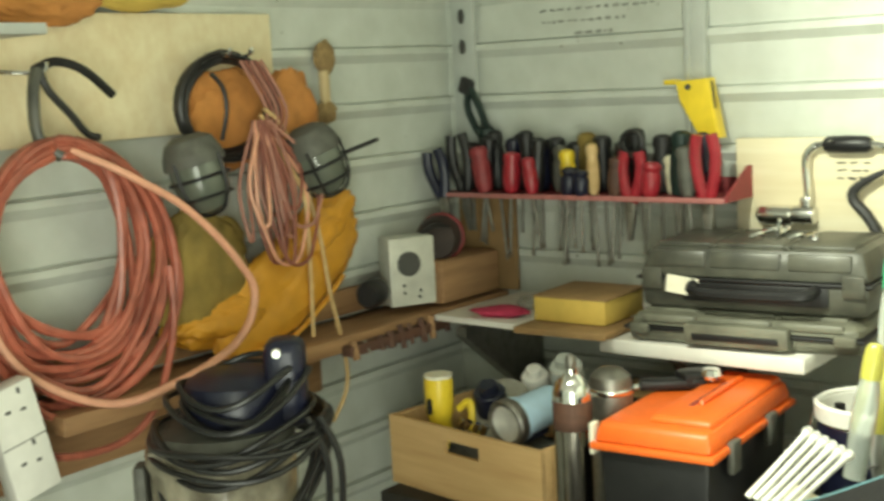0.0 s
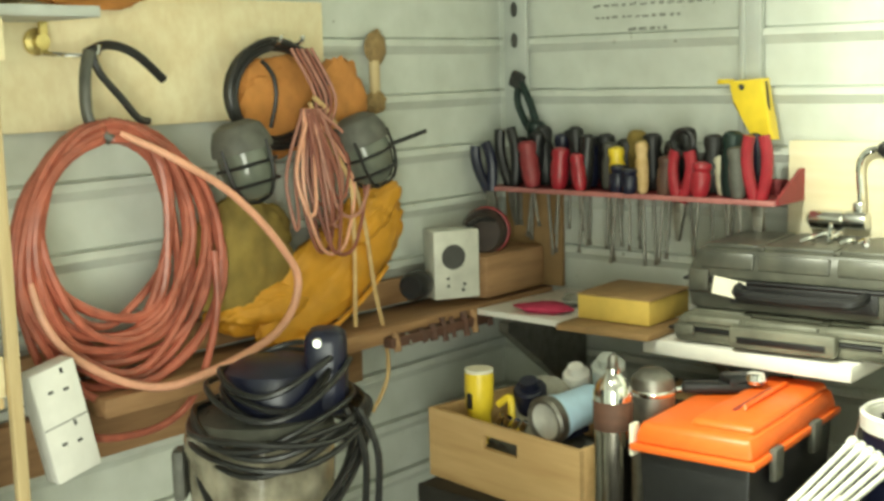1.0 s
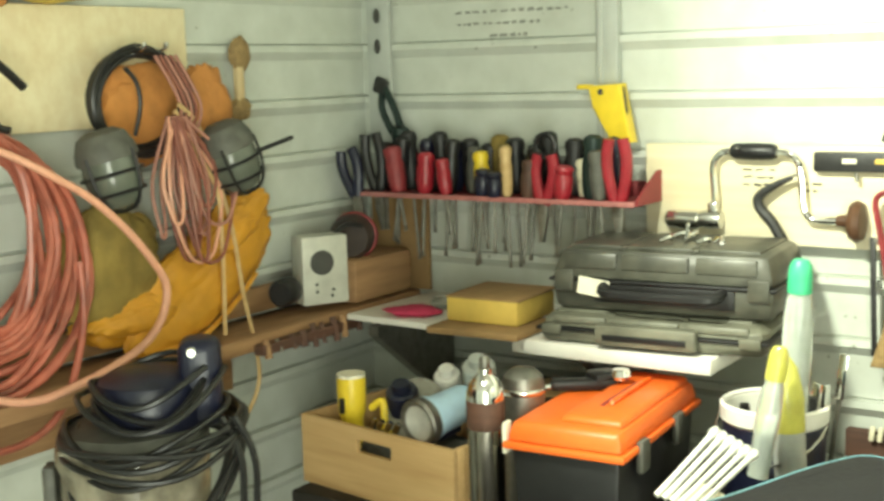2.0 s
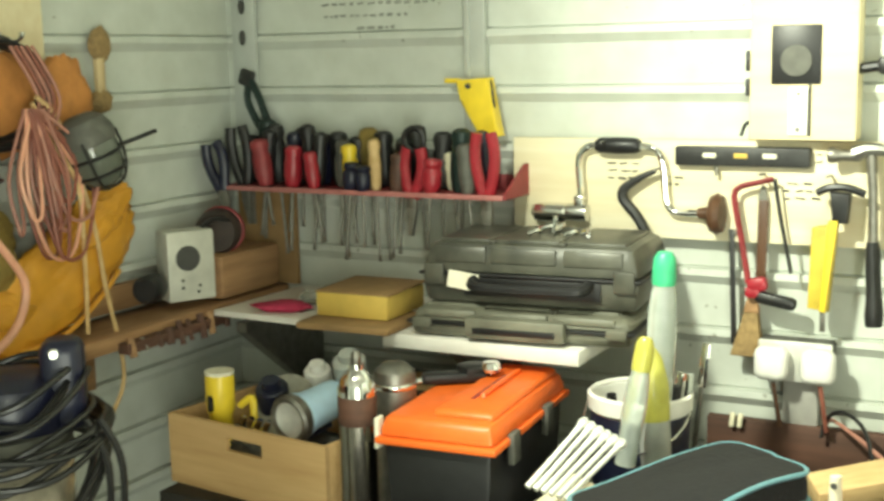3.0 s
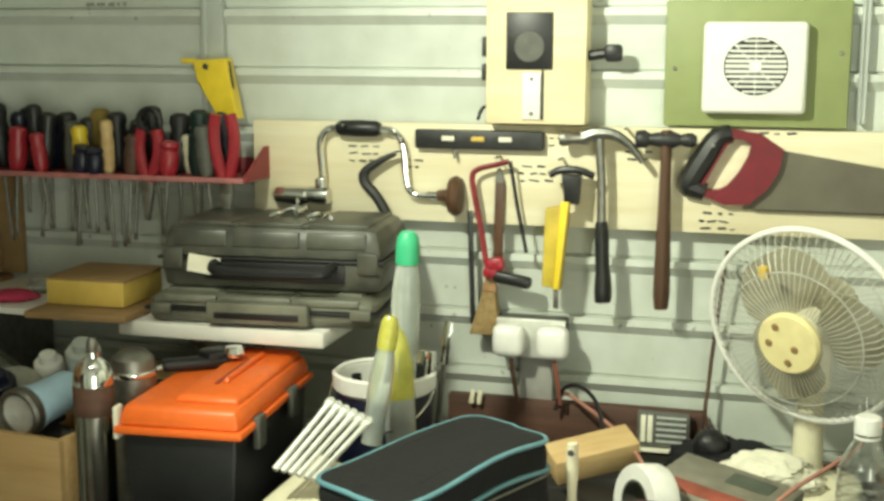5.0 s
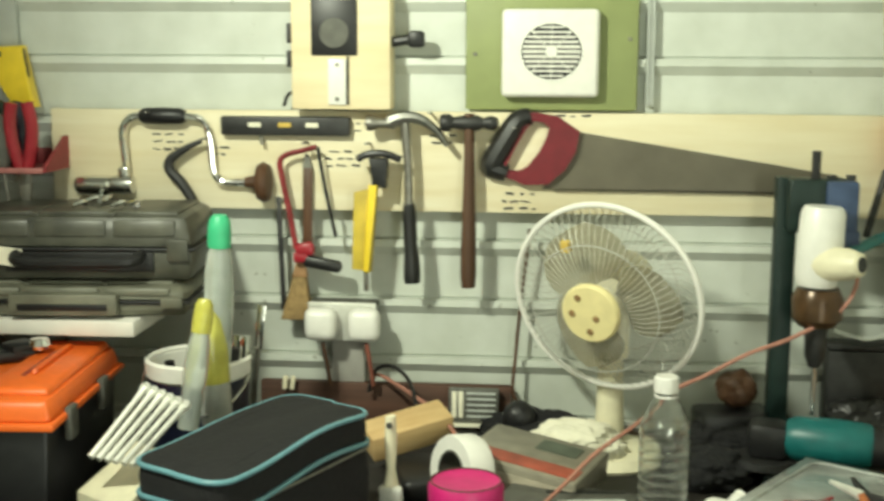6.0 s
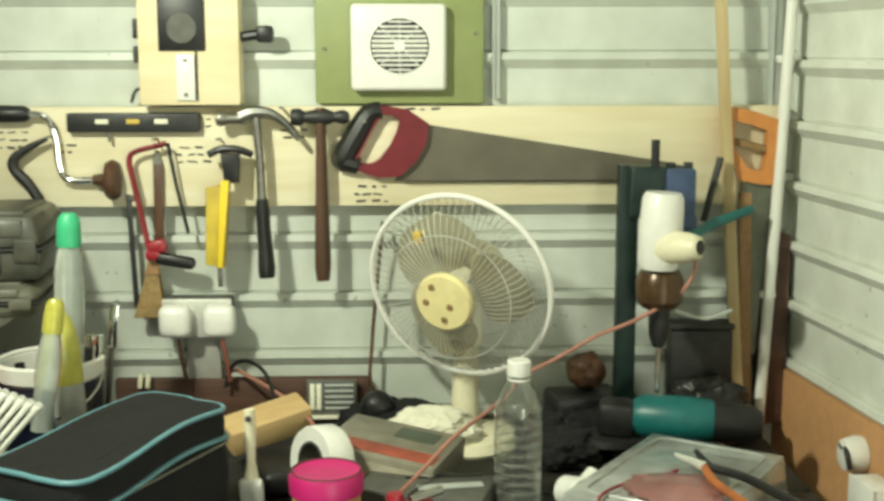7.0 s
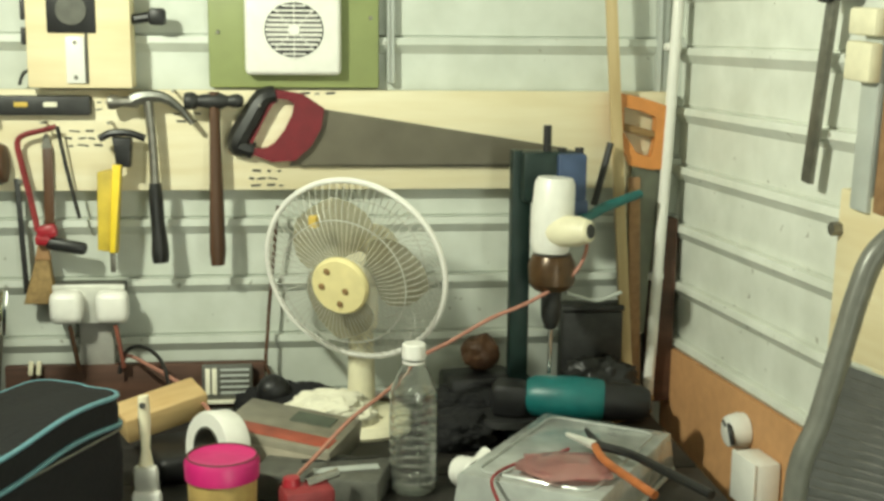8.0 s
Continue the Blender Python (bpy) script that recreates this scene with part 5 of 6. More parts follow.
part("handle", tube(B(), [(0.086 * math.cos(a), 0.086 * math.sin(a) * 0.95 - 0.01, 0.19 - 0.055 * max(0, -math.sin(a))) for a in [math.pi * (1 + k / 12) for k in range(13)]], 0.0022, 6), steel, bucket)


tube_plastic = mat("tube_plastic", (0.82, 0.88, 0.83), 0.16, 0, 0.2, 25, 0.08, alpha=0.68)


def sealant(at, cap, label, h=0.21, r=0.024):
    t = thing("sealant_tube", at, label, "sealant tube", "tubes by the bucket")
    part("body", lathe(B(), [(0, 0), (r * 0.86, 0), (r * 0.92, h * 0.3), (r, h - 0.12), (r * 0.98, h - 0.095), (r * 0.84, h - 0.065), (r * 0.66, h - 0.05), (0, h - 0.05)], 28), tube_plastic, t)
    part("cap", lathe(B(), [(0, h - 0.052), (r * 0.80, h - 0.052), (r * 0.80, h - 0.026), (r * 0.72, h - 0.010), (r * 0.48, h - 0.002), (0, h)], 24), cap, t)
    return t


sealant(pose(-0.462, 1.83, BENCH + 0.07, 3, 3, 0), green_plastic, "clear sealant tube with a green cap", 0.385, 0.023)
yellow_clear = mat("yellow_clear", (0.80, 0.76, 0.16), 0.22, 0, 0.25, 40, 0.05, alpha=0.45)
t2 = sealant(pose(-0.472, 1.715, BENCH + 0.14, -4, 8, 0), yellow_clear, "clear tube with a yellow cap leaning on the bucket", 0.20, 0.0185)
yc = thing("yellow_funnel", pose(-0.455, 1.80, BENCH + 0.19, 0, -4, 0), "translucent yellow plastic bottle in the bucket", "bottle")
part("body", lathe(B(), [(0, 0), (0.026, 0), (0.027, 0.05), (0.020, 0.10), (0.012, 0.115), (0, 0.116)], 20), yellow_clear, yc)
part("base", lathe(B(), [(0, -0.17), (0.024, -0.17), (0.026, 0.0), (0, 0.001)], 20), cloudy_plastic, yc)
for k, (x, y, l, tl) in enumerate(((-0.40, 1.90, 0.30, 6), (-0.425, 1.915, 0.26, -3), (-0.44, 1.885, 0.25, 8))):
    t = thing("long_tool", pose(x - 0.03, y, BENCH + 0.012, 0, tl, 0), "bright steel hand tool standing in the bucket", "tool", "tools in the bucket")
    part("shank", tube(B(), [(0, 0, 0), (0, 0, l * 0.7)], 0.004, 8), dull_steel, t)
    part("blade", box(B(), (0, 0, l * 0.82), (0.014, 0.005, l * 0.25), bev=0.002), chrome, t)

# spanner roll: cream rack with chrome spanners
sp = thing("spanner_rack", pose(-0.53, 1.59, BENCH), "cream plastic rack holding pale steel spanners", "spanner set")
part("rack", prism(B(), [(-0.045, 0), (0.07, 0), (0.055, 0.135), (0.0, 0.105), (-0.045, 0.085)], -0.055, 0.05, pose(0, 0, 0, 0, 0, 55), bev=0.006), cream_plastic, sp)
for k in range(6):
    a, b = Vector((-0.028 + 0.0115 * k, -0.045, 0.148 - 0.002 * k)), Vector((0.020 + 0.0115 * k, 0.05, 0.222 - 0.005 * k))
    s = part("spanner", tube(B(), [a, a.lerp(b, 0.3), a.lerp(b, 0.8), b], [0.0050, 0.0042, 0.0042, 0.0058], 8), pale_steel, sp)
    part("jaw", lathe(B(), [(0.0035, -0.003), (0.0085, -0.003), (0.0085, 0.003), (0.0035, 0.003), (0.0035, -0.003)], 14, Matrix.Translation(b) @ pose(0, 0, 0, 38, 0, -25)), pale_steel, s)

# soft case with teal piping
bag = thing("soft_case", pose(-0.318, 1.548, BENCH + 0.0136, 0, 0, 61.5) @ pose(0, 0, 0, 0, -2.5, 0), "black canvas tool bag with teal piping", "bag")
BW, BD = 0.318, 0.150


def rounded(w, d, z, r=0.03, steps=5):
    out = []
    for sx, sy, a0 in ((1, 1, 0), (-1, 1, 90), (-1, -1, 180), (1, -1, 270)):
        for k in range(steps + 1):
            a = radians(a0 + 90 * k / steps)
            out.append(Vector((sx * (w / 2 - r) + r * math.cos(a), sy * (d / 2 - r) + r * math.sin(a), z)))
    return out


def slack(loop):
    """Soft canvas: a rounded loop with more points that sags in a long wave."""
    out = []
    for p, q in zip(loop, loop[1:] + loop[:1]):
        n = 10 if (q - p).length > 0.05 else 1
        out += [p.lerp(q, k / n) for k in range(n)]
    return [p + Vector((0, 0.003 * math.sin(9 * p.x), 0.0055 * math.sin(2 * math.pi * p.x / 0.30 + 0.6) * (1 if p.y < 0 else 0.4))) for p in out]


def loft(bm, loops):
    rows = [[bm.verts.new(p) for p in l] for l in loops]
    n = len(rows[0])
    for a, b in zip(rows, rows[1:]):
        for k in range(n):
            bm.faces.new((a[k], a[(k + 1) % n], b[(k + 1) % n], b[k]))
    bm.faces.new(rows[0][::-1])
    bm.faces.new(rows[-1])
    return bm


part("body", loft(B(), [rounded(BW - 0.01, BD - 0.01, 0.0), rounded(BW, BD, 0.02), rounded(BW + 0.006, BD + 0.006, 0.085), rounded(BW, BD, 0.135)]), canvas_black, bag)
part("lid", loft(B(), [slack(rounded(BW + 0.004, BD + 0.004, 0.136)), slack(rounded(BW + 0.006, BD + 0.006, 0.160)), slack(rounded(BW, BD, 0.180)), slack(rounded(BW - 0.05, BD - 0.05, 0.183, 0.02))]), canvas_black, bag)
for z, e in ((0.136, 0.008), (0.177, 0.005)):
    part("piping", tube(B(), slack(rounded(BW + e, BD + e, z)), 0.0036, 8, closed=True), teal_piping, bag, "teal piping cord")
part("zip", tube(B(), rounded(BW + 0.006, BD + 0.006, 0.128), 0.002, 6, closed=True), dull_steel, bag)

# table fan
fan = thing("table_fan", pose(0.175, 2.06, BENCH), "cream table fan with a wire guard, switched off", "fan")
part("base", lathe(B(), [(0, 0), (0.094, 0), (0.097, 0.006), (0.088, 0.022), (0.045, 0.034), (0, 0.036)], 32), cream_plastic, fan)
part("stem", tube(B(), [(0.0, 0.0, 0.03), (0.0, 0.0, 0.20)], [0.026, 0.021], 16), cream_plastic, fan)
HEAD = pose(-0.014, -0.065, 0.299) @ pose(0, 0, 0, 103, 0, -25)
part("motor", lathe(B(), [(0, -0.125), (0.03, -0.122), (0.048, -0.10), (0.052, -0.045), (0.040, -0.035), (0, -0.035)], 28, HEAD), cream_plastic, fan)
part("yoke", box(B(), (0.005, 0.0, 0.225), (0.05, 0.05, 0.09), bev=0.012), cream_plastic, fan)
GR = 0.164
badge_cream = mat("badge_cream", (0.80, 0.70, 0.36), 0.45, 0, 0.12, 40, 0.05)
wire_paint = mat("wire_paint", (0.50, 0.50, 0.45), 0.4, 0.2, 0.1, 40, 0)
part("rim", tube(B(), [HEAD @ Vector((GR * math.cos(a), GR * math.sin(a), 0)) for a in [k * math.pi / 32 for k in range(64)]], 0.0052, 8, closed=True), white_plastic, fan)
for side, depth in ((1, 0.060), (-1, -0.048)):
    cage = part("guard_front" if side > 0 else "guard_back", tube(B(), [HEAD @ Vector((0.047 * math.cos(a), 0.047 * math.sin(a), depth)) for a in [k * math.pi / 16 for k in range(32)]], 0.002, 6, closed=True), white_plastic, fan)
    for k in range(72):
        a = k * math.pi / 36
        pts = [(0.046, depth), (0.09, depth * 1.0), (0.13, depth * 0.72), (GR, 0)]
        sw = 0.18 * side
        part("wire", tube(B(), [HEAD @ Vector((r * math.cos(a + sw * i / 3), r * math.sin(a + sw * i / 3), z)) for i, (r, z) in enumerate(pts)], 0.00075, 4), wire_paint, cage)
    part("hoop", tube(B(), [HEAD @ Vector((0.112 * math.cos(a), 0.112 * math.sin(a), depth * 0.86)) for a in [k * math.pi / 24 for k in range(48)]], 0.0012, 5, closed=True), wire_paint, cage)
part("badge", lathe(B(), [(0, 0.058), (0.050, 0.058), (0.051, 0.066), (0.047, 0.072), (0, 0.074)], 30, HEAD), badge_cream, fan, "yellowed round badge")
for x, y in ((-0.018, 0.028), (0.012, -0.006), (-0.03, 0.0), (0.0, -0.03)):
    part("badge_mark", lathe(B(), [(0, 0.0735), (0.006, 0.0735), (0.005, 0.0755), (0, 0.0755)], 10, HEAD @ pose(x, y, 0)), brown_card, fan)
part("clip", box(B(), (0, 0, 0), (0.016, 0.020, 0.014), bev=0.003), yellow_card, fan).matrix_local = HEAD @ pose(-0.045, 0.105, 0.045)
blade_mat = mat("fan_blade", (0.60, 0.56, 0.42), 0.25, 0, 0.12, 30, 0.0, alpha=0.62)
for k in range(3):
    bm = B()
    rows = []
    for i in range(9):
        r = 0.026 + 0.106 * i / 8
        half = radians(60) * math.sin(math.pi * (0.18 + 0.74 * i / 8)) * 0.95
        rows.append([bm.verts.new(HEAD @ Vector((r * math.cos(2.094 * k + s * half), r * math.sin(2.094 * k + s * half), s * 0.016))) for s in (-1, -0.5, 0, 0.5, 1)])
    for a, b in zip(rows, rows[1:]):
        for j in range(4):
            bm.faces.new((a[j], a[j + 1], b[j + 1], b[j]))
    bmesh.ops.solidify(bm, geom=bm.faces[:], thickness=0.0018)
    part("blade", bm, blade_mat, fan, "smoky translucent blade")
part("hub", lathe(B(), [(0, -0.02), (0.028, -0.02), (0.028, 0.018), (0.02, 0.024), (0, 0.025)], 20, HEAD), cream_plastic, fan)
part("flex", tube(B(), curve([(0.03, 0.04, 0.03), (0.05, 0.09, 0.02), (-0.08, 0.10, 0.03), (-0.165, 0.095, 0.07), (-0.168, 0.10, 0.16), (-0.155, 0.10, 0.30), (-0.146, 0.09, 0.39)], 6), 0.0035, 7), handle_wood, fan)

bottle = thing("water_bottle", pose(0.240, 1.735, BENCH - 0.001) @ Matrix.Diagonal((1, 1, 0.965, 1)), "clear ribbed plastic bottle with a white cap", "bottle")
prof = [(0, 0.002), (0.030, 0), (0.036, 0.006)]
for k in range(9):
    z = 0.014 + k * 0.0155
    prof += [(0.0375, z), (0.0375, z + 0.008), (0.0345, z + 0.0115)]
prof += [(0.0375, 0.158), (0.036, 0.170), (0.026, 0.195), (0.0165, 0.212), (0.0150, 0.218), (0.0150, 0.226)]
inner = [(max(0.0, r - 0.0010), z + 0.001 if i < 3 else z) for i, (r, z) in enumerate(prof)]
part("shell", lathe(B(), prof + inner[::-1], 32), clear_plastic, bottle)
part("cap", lathe(B(), [(0, 0.222), (0.018, 0.222), (0.0185, 0.226), (0.018, 0.244), (0.016, 0.246), (0, 0.246)], 24), white_plastic, bottle)
part("neck_ring", lathe(B(), [(0.0152, 0.214), (0.0175, 0.214), (0.0175, 0.217), (0.0152, 0.217)], 24), white_plastic, bottle)

block = solid("sanding_block", box(B(), (0, 0, 0.03), (0.145, 0.062, 0.045), (14, -10, 0), 0.004, 2), wood("block_wood", (0.68, 0.50, 0.25), (0.52, 0.34, 0.15), (1, 10, 10), 8), "pale wooden sanding block on the bench", "block", at=pose(-0.165, 1.93, BENCH + 0.05, 0, 0, 28))
brush2 = thing("paint_brush", pose(-0.158, 1.68, BENCH + 0.03, 10, 0, -4), "paint brush with a cream handle, bristles down", "brush")
part("handle", tube(B(), [(0, 0.02, 0.15), (0, 0.015, 0.11), (0, 0.01, 0.07), (0, 0.005, 0.045)], [0.0085, 0.0100, 0.0070, 0.012], 12, flat=0.7), cream_plastic, brush2)
part("ferrule", box(B(), (0, 0.0, 0.024), (0.036, 0.017, 0.046), bev=0.007), pale_steel, brush2)
part("bristles", box(B(), (0, -0.006, -0.012), (0.044, 0.020, 0.04), bev=0.007), white_plastic, brush2)
part("hole", lathe(B(), [(0, 0), (0.0048, 0), (0.0048, 0.001), (0, 0.001)], 14, pose(0, 0.0095, 0.140, 90)), ink, brush2)
solid("cream_strip", tube(B(), curve([(-0.229, 1.80, 0.945), (-0.222, 1.74, 0.948), (-0.210, 1.671, 0.948), (-0.214, 1.640, 0.944), (-0.236, 1.617, 0.936), (-0.26, 1.605, 0.925)], 5), 0.0095, 8, flat=0.5), cream_plastic, "bent cream plastic strip lying beside the tool bag", "strip")
solid("black_pouch", box(B(), (0, 0, 0.022), (0.10, 0.14, 0.044), bev=0.014, seg=3), black_plastic, "soft black pouch lying among the bench clutter", "pouch", at=pose(-0.13, 1.86, BENCH, 0, 0, 20))

tape = thing("tape_roll", Matrix.Translation((-0.062, 1.785, BENCH + 0.062)) @ Vector((-0.75, -0.6, 0.12)).to_track_quat("Z", "Y").to_matrix().to_4x4(), "white roll of tape on the bench", "tape")
part("roll", lathe(B(), [(0.034, -0.022), (0.056, -0.022), (0.058, -0.018), (0.058, 0.018), (0.056, 0.022), (0.034, 0.022), (0.034, -0.022)], 36), white_plastic, tape)
part("core", lathe(B(), [(0.031, -0.0225), (0.0345, -0.0225), (0.0345, 0.0225), (0.031, 0.0225), (0.031, -0.0225)], 36), grey_plastic, tape)
pink = thing("pink_tub", pose(-0.045, 1.625, BENCH), "round tub with a bright pink lid", "tub")
part("tub", lathe(B(), [(0, 0), (0.044, 0), (0.048, 0.006), (0.050, 0.078), (0, 0.078)], 32), mat("tub_card", (0.52, 0.36, 0.13), 0.4, 0, 0.25, 40, 0.1), pink)
part("rim_line", tube(B(), [(0.0495 * math.cos(a), 0.0495 * math.sin(a), 0.1062) for a in [k * math.pi / 16 for k in range(32)]], 0.0012, 6, closed=True), dark_timber, pink)
part("lid", lathe(B(), [(0.049, 0.074), (0.053, 0.075), (0.054, 0.098), (0.050, 0.106), (0.046, 0.103), (0.020, 0.101), (0, 0.102)], 36), pink_plastic, pink, "glossy pink screw lid")

pack = thing("red_packet", pose(0.045, 1.865, BENCH + 0.03, 3, 6, -22), "flat grey and red packet lying on clutter", "packet")
part("body", box(B(), (0, 0, 0.020), (0.20, 0.15, 0.046), bev=0.005), mat("packet_card", (0.24, 0.22, 0.17), 0.4, 0, 0.3, 30, 0.15), pack)
part("stripe", box(B(), (0.0, -0.046, 0.0438), (0.185, 0.036, 0.0016)), mat("red_print", (0.34, 0.075, 0.045), 0.4, 0, 0.55, 22, 0.1), pack)
part("top_print", box(B(), (0.03, 0.032, 0.0438), (0.07, 0.040, 0.0016)), mat("green_print", (0.10, 0.12, 0.09), 0.5, 0, 0.3, 30, 0.1), pack)
part("side", box(B(), (0, -0.0755, 0.017), (0.19, 0.002, 0.026)), mat("packet_side", (0.40, 0.36, 0.28), 0.4, 0, 0.35, 26, 0.1), pack)
radio = thing("dark_gadget", pose(0.10, 1.74, BENCH, 0, 0, -16), "dark grey flat gadget with a pale strip", "gadget")
part("body", box(B(), (0, 0, 0.022), (0.20, 0.11, 0.044), bev=0.006), grey_plastic, radio)
part("strip", box(B(), (0.04, -0.01, 0.0448), (0.10, 0.018, 0.002), (0, 0, 24)), seam_paint, radio)
part("edge", box(B(), (0.02, 0.03, 0.0448), (0.12, 0.01, 0.002), (0, 0, 20)), black_plastic, radio)
redtool = thing("red_clamp", pose(0.075, 1.62, BENCH, 0, 0, 15), "small red metal clamp on the bench", "clamp")
part("body", box(B(), (0, 0, 0.035), (0.075, 0.05, 0.045), bev=0.008), red_paint, redtool)
part("screw", tube(B(), [(0.0, 0.0, 0.06), (0.05, 0.01, 0.068)], 0.007, 10), steel, redtool)
part("knob", lathe(B(), [(0, 0), (0.014, 0), (0.012, 0.012), (0, 0.013)], 16, pose(-0.02, 0.01, 0.057)), red_plastic, redtool)
meter = thing("calculator", pose(-0.068, 2.135, BENCH + 0.036, -8, 0, 0), "grey keypad gadget with rows of keys", "calculator")
part("body", box(B(), (0, 0, 0.030), (0.092, 0.014, 0.064), bev=0.003), grey_plastic, meter)
for j in range(5):
    part("key_strip", box(B(), (0.014, -0.0078, 0.010 + j * 0.0105), (0.052, 0.003, 0.0038)), seam_paint, meter)
for i in range(2):
    part("panel", box(B(), (-0.035 + i * 0.012, -0.0078, 0.031), (0.009, 0.003, 0.048), bev=0.001), paper, meter, "pale strip")
part("ledge", box(B(), (-0.01, -0.004, -0.006), (0.13, 0.03, 0.006), bev=0.001), paper, meter)
box_small = thing("brass_catch", pose(-0.41, 2.15, 0.981), "small brass catch on the bench rail", "catch")
for x in (-0.010, 0.004):
    part("leaf", box(B(), (x, 0, 0.014), (0.009, 0.008, 0.026), (0, 6, 0), 0.002), cream_plastic, box_small)
dark_ball = solid("black_cloth", bundle(B(), (0, 0, 0), (0.10, 0.05, 0.045), 0.3, 3, 51), canvas_black, "black crumpled cloth behind the packet", "cloth", at=pose(0.055, 2.08, BENCH + 0.030))
cable2 = solid("pink_cable", tube(B(), curve([(-0.262, 2.155, 0.99), (-0.248, 2.15, 1.015), (-0.205, 2.10, 1.011), (-0.162, 2.04, 1.005), (-0.12, 1.97, 1.0), (-0.088, 1.92, 0.984), (-0.071, 1.88, 0.967), (-0.066, 1.86, 0.95)], 6), 0.0036, 8), flex_pink, "pink flex running from the socket over the bench", "cable")
cable3 = solid("black_cable", tube(B(), curve([(-0.262, 2.14, 0.985), (-0.256, 2.14, 1.011), (-0.24, 2.12, 1.036), (-0.213, 2.10, 1.044), (-0.185, 2.07, 1.035), (-0.168, 2.04, 1.015), (-0.155, 2.02, 0.97)], 6), 0.0036, 8), black_rubber, "black flex looping from the wall socket", "cable")
cable4 = solid("long_flex", tube(B(), curve([(0.55, 1.975, 1.27), (0.56, 1.97, 1.238), (0.535, 1.965, 1.192), (0.461, 1.96, 1.147), (0.391, 1.95, 1.121), (0.322, 1.94, 1.085), (0.267, 1.92, 1.062), (0.211, 1.86, 1.027), (0.144, 1.80, 0.995), (0.089, 1.72, 0.965), (0.055, 1.66, 0.952)], 6), 0.0034, 8), flex_pink, "pink flex stretched from the drill across the bench", "cable")

# white cloth bunched round the foot of the fan, and steel bits in the bucket
solid("white_cloth", bundle(B(), (0, 0, 0), (0.075, 0.05, 0.038), 0.28, 3, 63), paper, "crumpled white cloth bunched before the fan's foot", "cloth", at=pose(0.115, 2.005, BENCH + 0.040))
solid("black_ball", bundle(B(), (0, 0, 0), (0.030, 0.026, 0.030), 0.05, 2, 64), black_plastic, "round black rubber ball lying behind the packet", "ball", at=pose(0.018, 2.06, BENCH + 0.068))
for k, (x, y, l, tl, m) in enumerate(((-0.448, 1.835, 0.225, 9, iron), (-0.462, 1.80, 0.215, 5, pale_steel), (-0.53, 1.84, 0.20, -5, black_rubber), (-0.435, 1.86, 0.235, 12, chrome))):
    t = thing("bucket_tool", pose(x, y, BENCH + 0.012, 0, tl * 0.5, 20 * k), "worn hand tool standing in the bucket", "tool", "tools in the bucket")
    part("shank", tube(B(), [(0, 0, 0), (0, 0, l * 0.6)], 0.0045, 8), dull_steel, t)
    part("head", tube(B(), [(0, 0, l * 0.58), (0, 0, l * 0.7), (0, 0, l)], [0.006, 0.0105, 0.008], 10), m, t)
solid("board_offcut", box(B(), (0, 0, 0.011), (0.09, 0.13, 0.0215), bev=0.002), dark_timber, "dark board offcut propping up the tool bag", "offcut", at=pose(-0.262, 1.648, BENCH, 0, 0, 57))


# ---- the corner by the other wall ----
stand = thing("drill_stand", pose(0.5, 2.03, BENCH), "green drill stand with a white electric drill clamped in", "drill stand")
part("column", box(B(), (-0.042, 0.03, 0.25), (0.034, 0.034, 0.50), bev=0.004), green_paint, stand)
part("base", box(B(), (0.02, -0.02, 0.012), (0.20, 0.16, 0.024), bev=0.006), green_paint, stand)
part("carriage", box(B(), (0.005, 0.01, 0.455), (0.10, 0.05, 0.09), bev=0.008), green_paint, stand)
part("clamp", box(box(B(), (0.040, 0.0, 0.455), (0.052, 0.05, 0.085), bev=0.006), (0.045, -0.01, 0.402), (0.05, 0.03, 0.03), bev=0.005), blue_paint, stand, "blue steel clamp")
for x in (0.026, 0.056):
    part("bolt", tube(B(), [(x, 0, 0.495), (x, 0, 0.506)], 0.008, 6), iron, stand)
part("rod", tube(B(), [(-0.001, 0.0, 0.48), (-0.001, 0.0, 0.545)], 0.0075, 10), black_plastic, stand)
part("drill_body", lathe(B(), [(0, -0.005), (0.030, -0.005), (0.036, 0.01), (0.037, 0.06), (0.035, 0.115), (0.030, 0.125), (0, 0.126)], 28, pose(-0.002, -0.05, 0.335, 0, 3, 0)), white_plastic, stand, "white drill housing")
part("drill_nose", lathe(B(), [(0, -0.05), (0.026, -0.05), (0.028, -0.02), (0.026, 0.02), (0.019, 0.042), (0.013, 0.046), (0.011, 0.040), (0, 0.040)], 24, pose(0.022, -0.085, 0.372, 0, 84, -48)), cream_plastic, stand, "cream rounded nose")
part("nose_hole", lathe(B(), [(0, 0.039), (0.012, 0.039), (0.012, 0.0465), (0, 0.047)], 16, pose(0.022, -0.085, 0.372, 0, 84, -48)), black_plastic, stand)
part("motor", lathe(B(), [(0, 0), (0.030, 0), (0.040, 0.012), (0.042, 0.045), (0.034, 0.062), (0, 0.064)], 24, pose(0.004, -0.04, 0.262)), mat("gear_brown", (0.10, 0.055, 0.025), 0.3, 0.3, 0.5, 30, 0.2), stand, "dark brown gear housing")
part("chuck", lathe(B(), [(0, -0.07), (0.010, -0.07), (0.017, -0.05), (0.019, 0), (0, 0.002)], 18, pose(0.004, -0.04, 0.262)), iron, stand)
part("bit", tube(B(), [(0.004, -0.04, 0.20), (0.004, -0.04, 0.11)], 0.004, 8), steel, stand)
part("lever", tube(B(), [(0.055, -0.03, 0.382), (0.11, 0.02, 0.398), (0.188, 0.07, 0.415)], [0.010, 0.0095, 0.008], 10), teal_plastic, stand, "teal feed lever")
